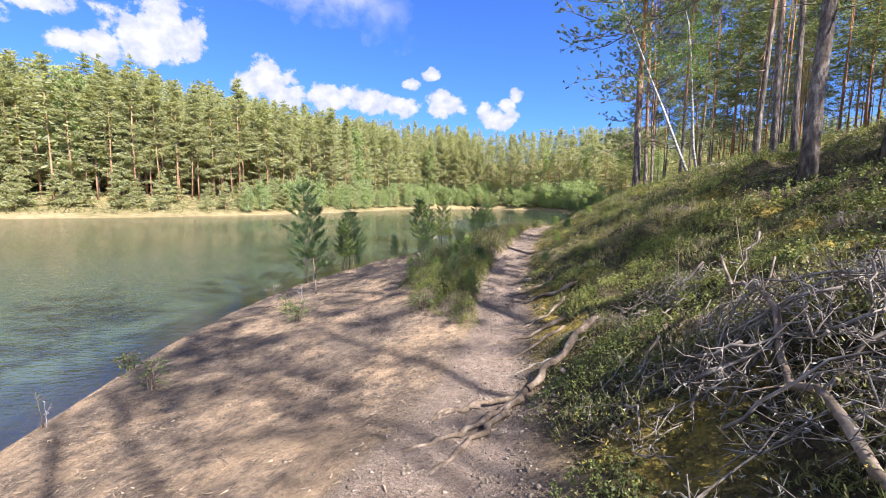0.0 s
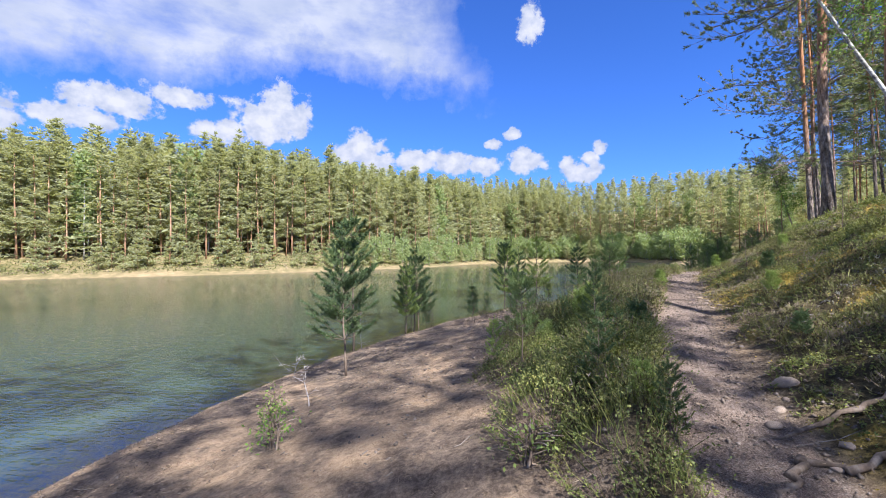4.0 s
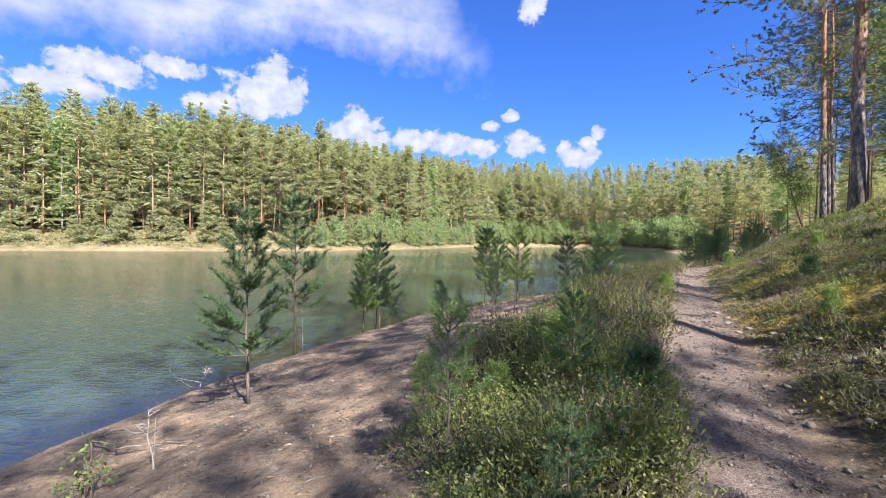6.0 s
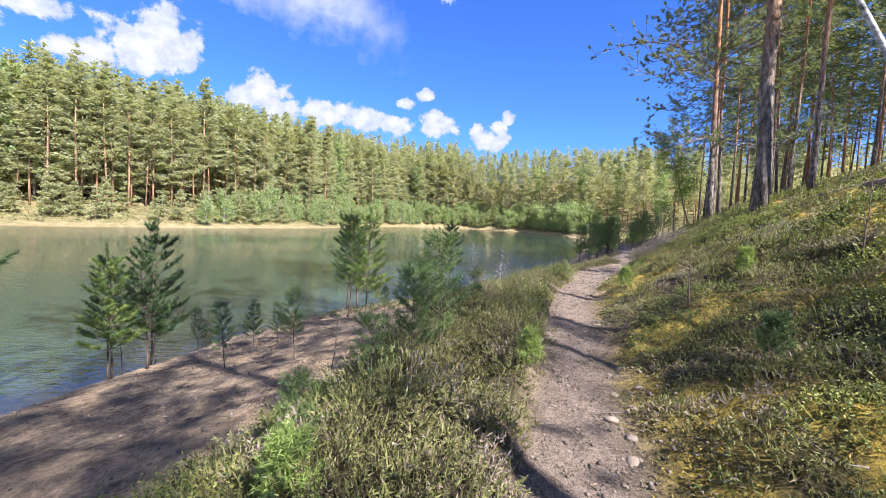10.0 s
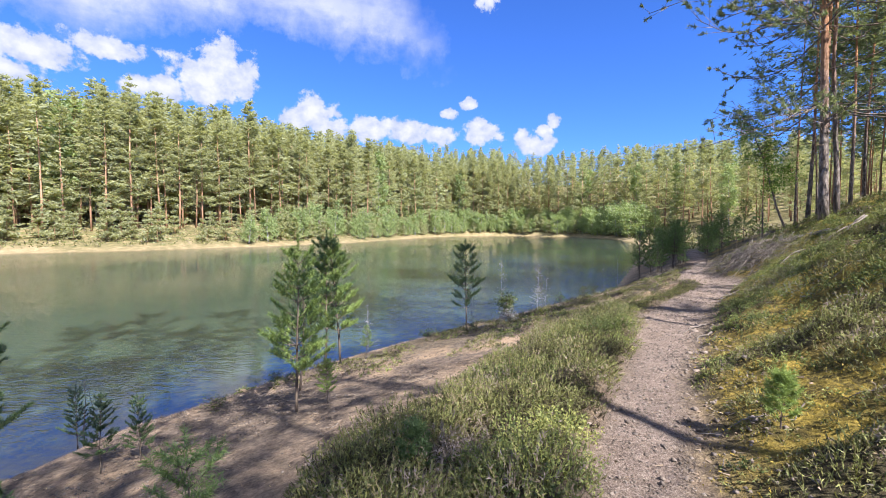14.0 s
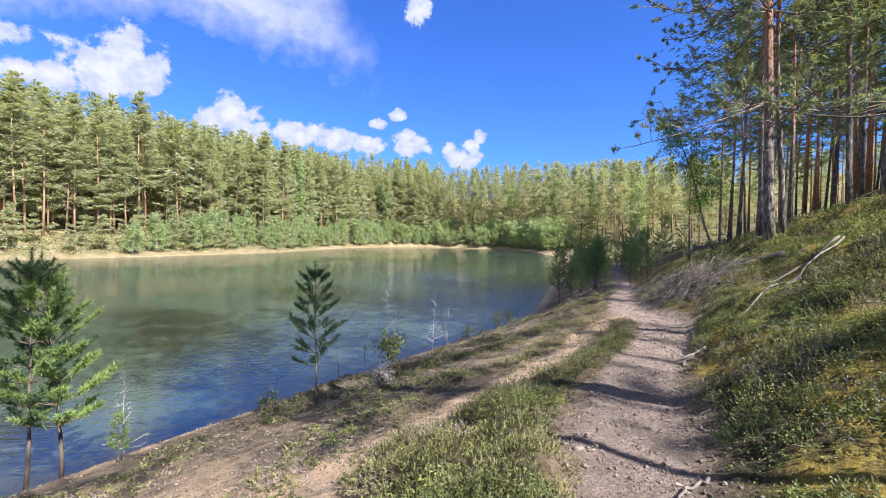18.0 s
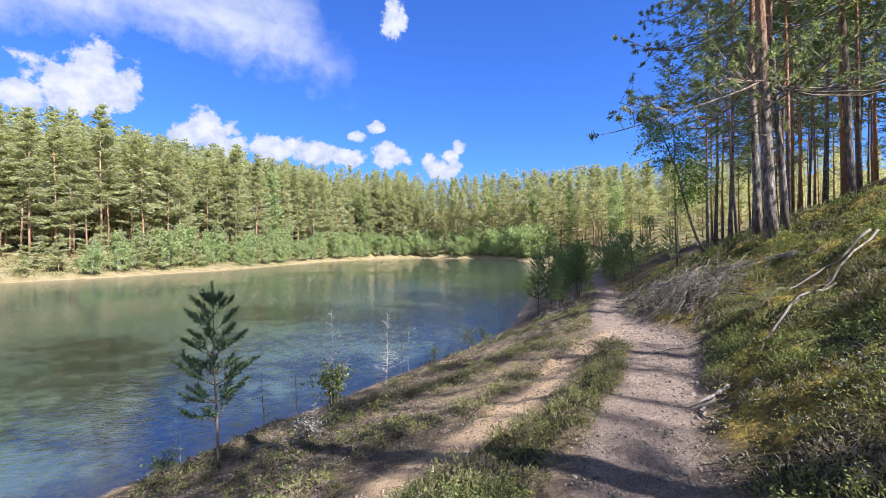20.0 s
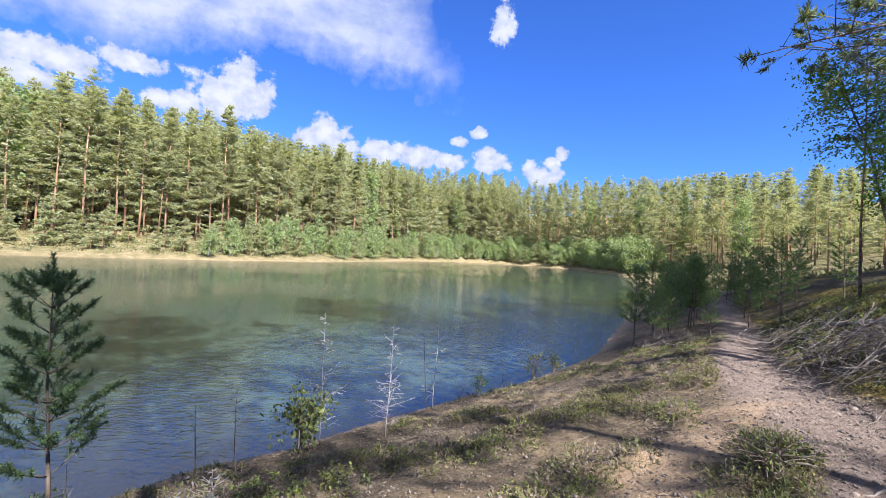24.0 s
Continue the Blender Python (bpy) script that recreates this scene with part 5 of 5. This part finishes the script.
WHITE_LAB, DARK_LAB = "bleached bare dead sapling standing at the water's edge", "dark leafless stem standing at the water's edge"
for n, (x, y, h, mat, tw, rr, ln) in enumerate(((2.35, 27.3, 2.05, 1, 46, 0.42, (0, 0)), (3.5, 26.85, 1.65, 1, 60, 0.36, (0.02, 0)), (3.85, 28.3, 2.0, 0, 6, 0.3, (-0.06, 0)), (3.95, 28.35, 1.5, 1, 14, 0.3, (0.02, 0)),
                                                (1.42, 25.75, 1.0, 0, 5, 0.3, (-0.06, 0)), (2.5, 24.5, 0.5, 1, 18, 0.28, (0, 0)), (-0.9, 22.5, 1.25, 1, 26, 0.3, (0, 0)), (2.62, 26.4, 0.75, 0, 3, 0.2, (-0.2, 0)),
                                                (-3.2, 9.1, 0.55, 1, 10, 0.3, (-0.2, 0)), (-4.95, 11.6, 0.35, 1, 14, 0.5, (0.3, 0)), (5.2, 30.6, 0.8, 0, 3, 0.15, (0, 0)), (4.4, 29.0, 0.5, 0, 3, 0.2, (0.1, 0)),
                                                (-5.0, 4.9, 0.5, 0, 8, 0.2, (0, 0)), (-4.85, 4.8, 0.35, 1, 4, 0.2, (0, 0)), (-4.6, 14.0, 0.9, 1, 10, 0.25, (0, 0)), (-4.2, 16.3, 1.1, 0, 4, 0.2, (0, 0)),
                                                (-4.3, 17.2, 0.9, 0, 6, 0.2, (0.03, 0)), (-3.9, 18.2, 1.1, 0, 5, 0.25, (0.1, 0)), (-3.85, 18.4, 0.9, 0, 5, 0.25, (-0.1, 0)), (0.3, 25.2, 0.6, 1, 8, 0.2, (0, 0)),
                                                (7.3, 33.7, 1.5, 1, 12, 0.3, (0, 0)), (8.6, 36.0, 1.6, 1, 14, 0.3, (0, 0)), (2.05, 25.6, 1.1, 0, 6, 0.25, (0, 0)), (0.1, 13.0, 0.8, 0, 6, 0.3, (0.1, 0)),
                                                (5.0, 13.3, 1.1, 0, 12, 0.35, (0.05, 0)), (5.1, 11.3, 0.9, 0, 10, 0.3, (-0.1, 0)), (3.6, 13.63, 0.75, 0, 10, 0.3, (0, 0)), (2.6, 4.9, 0.55, 0, 5, 0.2, (-0.1, 0)))):
    dead_stem(x, y, h, 500 + n, WHITE_WOOD if mat else DARK_WOOD, WHITE_LAB if mat else DARK_LAB, tw, rr, ln, group="dead saplings on the slope")


def brush(name, cx, cy, rx, ry, tall, count, seed, mat, label, lichen=0):
    """A heap of dead branches, each with side twigs."""
    g = np.random.default_rng(seed)
    made, hairs = [], []
    for i in range(count):
        a = g.random() * 6.28
        x, y = cx + rx * g.normal() * 0.5, cy + ry * g.normal() * 0.5
        L = (0.25 + 0.6 * g.random()) * max(rx, ry) * 0.75
        s = np.linspace(-0.5, 0.5, 7)
        px, py = x + np.cos(a) * s * L, y + np.sin(a) * s * L
        fall = np.exp(-(((px - cx) / rx) ** 2 + ((py - cy) / ry) ** 2))
        pz = ground_z(px, py) + tall * fall * (0.1 + 0.9 * g.random()) + L * 0.30 * g.normal() * s + 0.03 + 0.22 * g.normal() * s * s
        line = np.column_stack([px, py, np.maximum(pz, ground_z(px, py) + 0.005)]) + g.normal(size=(7, 3)) * 0.012
        made.append(tube(line, np.linspace(1, 0.35, 7) * (0.0035 + 0.0095 * g.random() ** 3), 4))
        for q in range(6):
            k = int(g.integers(1, 6))
            w = unit(g.normal(size=3) + [0, 0, -0.1])
            l2 = L * 0.28 * g.random() + 0.05
            p = line[k]
            made.append(tube(np.stack([p, p + w * l2 * 0.5 + g.normal(size=3) * 0.01, p + w * l2]), [0.0032, 0.0024, 0.0012], 3))
            if lichen and q < 3:
                m = 3
                hairs.append(blades(p + w * l2 * g.random((m, 1)), g.normal(size=(m, 3)), 0.026, 0.008, g))
    v, q = join(made)
    at = np.array([cx, cy, float(ground_z(cx, cy))])
    ob = thing(name, cx, cy, label, "brushwood", sink=0.0)
    part("tangle", mesh_from("tangle", v - at, q, None, mat), ob, kind="stuff")
    if hairs:
        hv, hq = join(hairs)
        part("lichen", mesh_from("lichen", hv - at, hq, None, LICHEN), ob, "pale grey lichen tufts", kind="stuff")
    return ob


brush("brushwood_heap", 1.75, 2.0, 0.7, 1.05, 0.30, 210, 600, DEAD_WOOD, "heap of dead grey lichen-covered branches beside the path", 1)
brush("brushwood_heap", 2.1, 4.2, 0.7, 0.9, 0.22, 46, 601, DEAD_WOOD, "scattered dead grey branches on the bank", 1)
brush("brushwood_heap", 9.7, 26.4, 0.85, 1.7, 0.34, 250, 602, DEAD_WOOD, "tangle of bare grey branches below a fallen stem")
brush("brushwood_heap", 10.2, 29.2, 0.7, 1.6, 0.35, 60, 603, DEAD_WOOD, "tangle of bare grey branches beside the path")
brush("brushwood_heap", 9.0, 32.0, 0.8, 1.0, 0.3, 40, 604, DEAD_WOOD, "dead branches at the water's edge")
brush("brushwood_heap", 5.6, 15.4, 0.5, 0.9, 0.15, 26, 605, DEAD_WOOD, "thin dead branches lying on the mossy bank")


def log(points, r0, r1, seed, mat, label, stubs=6):
    g = np.random.default_rng(seed)
    line = limb_line(points, 0.0, 14, 0.012, seed)
    if r1 > 0.05:  # a stiff stem lies straight across the humps
        chord = np.linspace(line[0, 2], line[-1, 2], 14)
        lie = ground_z(line[:, 0], line[:, 1])
        line[:, 2] = chord + np.percentile(lie - chord, 70) + 0.03
    at = np.array([line[:, 0].mean(), line[:, 1].mean(), line[:, 2].min()])
    ob = thing("fallen_log", at[0], at[1], label, "log", sink=0.0, z=at[2])
    rad = np.linspace(r0, r1, 14)
    part("stem", mesh_from("stem", *(lambda vq: (vq[0] - at, vq[1]))(tube(line, rad, 9, 0.15, seed)), None, mat, True), ob)
    for i in range(stubs):
        k = int(g.integers(2, 13))
        w = unit(g.normal(size=3) + [0, 0, 0.3])
        L = 0.12 + 0.5 * g.random()
        p = line[k] - at
        s = np.linspace(0, 1, 5)[:, None]
        bent = p + w * s * L + unit(g.normal(size=3)) * 0.12 * L * s**2
        part("branch_stub", mesh_from("branch_stub", *tube(bent, np.linspace(0.3, 0.08, 5) * rad[k], 5), None, mat, True), ob)


log([(2.45, 3.9, 0.25), (1.9, 2.7, 0.24), (1.55, 1.9, 0.20), (1.3, 1.1, 0.06)], 0.012, 0.022, 700, DARK_WOOD, "dead spruce top with peeling bark lying in the brushwood", 14)
log([(8.3, 18.5, 0.06), (8.4, 17.4, 0.10), (8.6, 16.3, 0.12), (9.1, 14.9, 0.12)], 0.07, 0.11, 701, DARK_WOOD, "dark fallen stem lying along the mossy bank", 3)
log([(10.65, 29.2, 0.16), (10.5, 27.6, 0.22), (10.45, 26.2, 0.20), (10.75, 24.9, 0.10)], 0.035, 0.07, 702, DEAD_WOOD, "grey fallen stem with bare branches on the bank", 16)
log([(10.3, 23.3, 0.30), (9.4, 22.95, 0.25), (8.7, 22.75, 0.10), (8.25, 22.6, 0.0)], 0.016, 0.008, 703, DEAD_WOOD, "pale crooked dead branch lying on the moss", 8)
log([(9.1, 22.78, 0.16), (8.35, 22.6, 0.12), (7.9, 22.4, 0.10), (7.5, 22.15, 0.04)], 0.016, 0.008, 710, DEAD_WOOD, "grey crooked branch lying on the heather", 4)
log([(10.4, 23.45, 0.18), (9.8, 23.65, 0.16), (9.3, 23.72, 0.10), (8.9, 23.7, 0.03)], 0.018, 0.008, 711, DEAD_WOOD, "long grey dead branch lying over the moss", 6)
log([(4.95, 18.95, 0.02), (4.75, 18.9, 0.03), (4.5, 18.65, 0.0)], 0.012, 0.006, 704, DEAD_WOOD, "pale crooked stick lying on the path", 1)
log([(4.75, 18.4, 0.02), (4.6, 18.4, 0.02), (4.5, 18.25, 0.0)], 0.012, 0.006, 705, DEAD_WOOD, "short pale stick lying beside the path", 0)
log([(3.2, 8.6, 0.04), (2.5, 9.1, 0.03), (2.0, 9.4, 0.01)], 0.012, 0.006, 706, DEAD_WOOD, "thin dead branch lying in the heather", 4)
log([(-4.6, 9.7, 0.10), (-4.0, 9.5, 0.10), (-3.4, 9.7, 0.0)], 0.012, 0.005, 707, DARK_WOOD, "crooked driftwood branch at the water's edge", 5)
log([(4.3, 8.6, 0.06), (3.9, 9.6, 0.05), (3.6, 10.3, 0.02)], 0.02, 0.01, 708, DARK_WOOD, "dead branch lying in the heather on the bank", 3)
log([(1.5, 24.3, 0.02), (2.3, 24.6, 0.03), (3.2, 24.5, 0.0)], 0.012, 0.006, 709, DEAD_WOOD, "dead branch lying on the sandy slope", 5)


def leafy_shrub(x, y, h, spread, seed, mat, label, leaves=260, leaf=0.05, stems=5):
    ob = thing("shrub", x, y, label, "shrub")
    st, tw, lv = leafy_tree(seed, h, 0.008, spread, 6, leaves, leaf, stems, (0, 0), 0.2)
    v, q = join([st, tw])
    part("stem_growth", mesh_from("stem_growth", v, q, None, DARK_WOOD), ob, kind="stuff")
    part("foliage", mesh_from("foliage", *lv, None, mat), ob)


leafy_shrub(2.45, 26.35, 0.8, 0.42, 801, BERRY, "small alder bush with dark glossy leaves at the shore", 600, 0.07)
leafy_shrub(6.0, 31.9, 0.7, 0.35, 802, BERRY, "small leafy alder shoot at the water's edge", 120, 0.07, 4)
leafy_shrub(6.6, 32.7, 0.6, 0.35, 803, BERRY, "small leafy alder shoot at the water's edge", 110, 0.07, 4)
leafy_shrub(4.7, 29.9, 0.55, 0.25, 804, BIRCH_LEAVES, "light green birch shoot at the water's edge", 120, 0.05, 3)
leafy_shrub(2.5, 24.15, 0.32, 0.35, 805, LICHEN, "low bush with whitish withered leaves on the slope", 300, 0.045, 7)
leafy_shrub(-2.9, 7.85, 0.42, 0.35, 806, BIRCH_LEAVES, "small birch bush on the sandy slope", 160, 0.04, 4)
leafy_shrub(-4.0, 5.45, 0.45, 0.5, 807, BIRCH_LEAVES, "thin leafy bush on the sandy shore", 150, 0.035, 5)
leafy_shrub(-3.45, 8.75, 0.45, 0.25, 808, FRESH_NEEDLES, "small yellow-green birch bush on the slope", 130, 0.04, 3)
leafy_shrub(-5.2, 6.6, 0.35, 0.25, 809, BERRY, "small leafy shoot at the water's edge", 90, 0.05, 4)
leafy_shrub(-0.5, 7.0, 0.3, 0.3, 810, FRESH_NEEDLES, "small leafy bush on the sandy slope", 140, 0.035, 4)
leafy_shrub(6.95, 24.3, 0.26, 0.42, 811, BERRY, "low green bilberry bush between the two treads", 700, 0.026, 10)
leafy_shrub(0.2, 24.9, 0.25, 0.35, 812, FRESH_NEEDLES, "low green bush at the water's edge", 160, 0.05, 5)
leafy_shrub(-2.3, 18.9, 0.22, 0.3, 813, BERRY, "low dark green bush on the sandy shore", 200, 0.03, 6)
leafy_shrub(-2.4, 20.9, 0.3, 0.4, 814, BERRY, "low dark green bush on the sandy shore", 260, 0.03, 6)


# stones on the path
def stone_mesh(seed):
    g = np.random.default_rng(seed)
    bm = bmesh.new()
    bmesh.ops.create_icosphere(bm, subdivisions=2, radius=1)
    for v in bm.verts:
        n = noise.noise(v.co * 1.3 + Vector((seed * 3.1, 0, 0))) * 0.35
        v.co = v.co * (1 + n)
        v.co.z *= 0.55
    me = bpy.data.meshes.new("stone")
    bm.to_mesh(me)
    bm.free()
    me.polygons.foreach_set("use_smooth", np.ones(len(me.polygons), bool))
    me.materials.append(STONE)
    return me


stones = [stone_mesh(k) for k in range(5)]


def stone(x, y, size, g, label="grey stone bedded in the path"):
    ob = tagged(new("stone", stones[int(g.integers(5))]), label, "stone", "stones on the path")
    ob.matrix_basis = pose(x, y, float(ground_z(x, y)) + size * 0.04, g.normal() * 8, g.normal() * 8, g.random() * 360) @ Matrix.Diagonal((size, size * (0.7 + 0.3 * g.random()), size * 0.8, 1))


def lay_stones():
    g = np.random.default_rng(31)
    for x, y, s in ((1.42, 7.9, 0.09), (0.69, 8.27, 0.04), (2.16, 11.59, 0.05), (2.36, 12.35, 0.045), (1.01, 9.1, 0.035), (2.2, 12.0, 0.05), (2.25, 11.8, 0.04), (1.05, 7.3, 0.05), (1.2, 7.55, 0.05)):
        stone(x, y, s, g, "flat pale stone at the edge of the path")
    n = 0
    while n < 150:
        y = g.uniform(1.5, 26)
        side = 1 if g.random() < 0.7 else -1
        x = float(path_x(y)) + side * (0.28 + abs(g.normal()) * 0.22)
        if y < 6:
            x = float(path_x(y)) + g.uniform(-0.6, 1.0)
        stone(x, y, 0.014 + 0.032 * g.random() ** 2, g)
        n += 1


lay_stones()


def strew(name, x, y, size, g, label):
    """Small angular stones lying on the ground."""
    m = len(x)
    base = np.array([(1, 0, 0), (-1, 0, 0), (0, 1, 0), (0, -1, 0), (0, 0, 1), (0, 0, -1)], float)
    face = np.array([(0, 2, 4), (2, 1, 4), (1, 3, 4), (3, 0, 4), (2, 0, 5), (1, 2, 5), (3, 1, 5), (0, 3, 5)])
    stretch = np.stack([np.ones(m), 0.6 + 0.4 * g.random(m), 0.45 + 0.3 * g.random(m)], 1) * size[:, None]
    a = g.random(m) * 6.28
    local = base[None] * (1 + 0.35 * g.normal(size=(m, 6, 1))) * stretch[:, None]
    rx = local[..., 0] * np.cos(a)[:, None] - local[..., 1] * np.sin(a)[:, None]
    ry = local[..., 0] * np.sin(a)[:, None] + local[..., 1] * np.cos(a)[:, None]
    z = ground_z(x, y)
    v = np.stack([rx + x[:, None], ry + y[:, None], local[..., 2] + z[:, None] + size[:, None] * 0.2], -1).reshape(-1, 3)
    t = (face[None] + (np.arange(m) * 6)[:, None, None]).reshape(-1, 3)
    tagged(new(name, mesh_from(name, v, None, t, STONE)), label, "gravel", "", "stuff")


def pebbles(g):
    n = 24000
    y = g.uniform(1.0, 26, n)
    x = path_x(y) + g.normal(size=n) * np.interp(y, [1, 5, 9, 18, 24], [0.6, 0.4, 0.24, 0.25, 0.5])
    keep = zones(x, y)[0] > 0.3 * g.random(n)
    x, y = x[keep], y[keep]
    strew("pebbles", x, y, 0.0025 + 0.009 * g.random(len(x)) ** 2, g, "fine grey-brown pebbles pressed into the footpath")


def litter():
    """Gravel, cones, bark flakes and twigs on the trodden ground."""
    g = np.random.default_rng(41)
    n = 170000
    x, y = g.uniform(-5.5, 9.5, n), g.uniform(-1, 30, n)
    tread, strip, bank, sand, d, e = zones(x, y)
    gravel = tread * 0.55 + 0.9 * smooth(0.15, 0.35, e) * (1 - smooth(0.5, 0.9, e)) + sand * (0.06 + 0.34 * smooth(0.45, 0.6, fbm(x * 0.9, y * 0.9, 77)) + 0.55 * smooth(18, 21, y) * smooth(0.6, 2.0, d))
    keep = (g.random(n) < gravel) & (d > 0.1)
    x, y = x[keep], y[keep]
    m = len(x)
    strew("gravel", x, y, 0.004 + 0.021 * g.random(m) ** 2.4, g, "loose gravel and pebbles strewn over the path")
    pebbles(g)
    n = 170000
    x, y = g.uniform(-5.6, 9.0, n), g.uniform(-0.5, 28, n)
    tread, strip, bank, sand, d, e = zones(x, y)
    thick = smooth(0.36, 0.56, fbm(x * 0.8, y * 0.8, 5 + 72))
    keep = (g.random(n) < sand * (0.15 + 0.85 * thick) + 0.12 * tread + 0.25 * bank) & (d > 0.05)
    x, y = x[keep], y[keep]
    m = len(x)
    root_at = np.column_stack([x, y, ground_z(x, y) + 0.004 + 0.02 * g.random(m) ** 2])
    way = np.column_stack([g.normal(size=(m, 2)), 0.16 * g.normal(size=m)])
    v, q = blades(root_at, way, 0.018 + 0.06 * g.random(m) ** 2, 0.004 + 0.014 * g.random(m) ** 2, g)
    tagged(new("needle_litter", mesh_from("needle_litter", v, q, None, LITTER)), "brown needles, bark flakes and twigs lying on the slope", "litter", "", "stuff")
    n = 900
    x, y = g.uniform(-5.6, 12, n), g.uniform(-1, 32, n)
    tread, strip, bank, sand, d, e = zones(x, y)
    keep = (d > 0.05) & (g.random(n) < 0.6 * sand + 0.4 * bank + 0.5 * (1 - smooth(0.2, 0.8, d)))
    made = []
    for a, b in zip(x[keep], y[keep]):
        turn, L = g.random() * 6.28, 0.08 + 0.3 * g.random() ** 2
        s = np.linspace(-0.5, 0.5, 4)
        px, py = a + np.cos(turn) * s * L, b + np.sin(turn) * s * L
        made.append(tube(np.column_stack([px, py, ground_z(px, py) + 0.008 + 0.02 * g.random()]) + g.normal(size=(4, 3)) * 0.008, np.linspace(0.005, 0.002, 4), 4))
    tagged(new("twig_litter", mesh_from("twig_litter", *join(made), None, DEAD_WOOD)), "dry grey twigs strewn over the slope", "litter", "", "stuff")


litter()
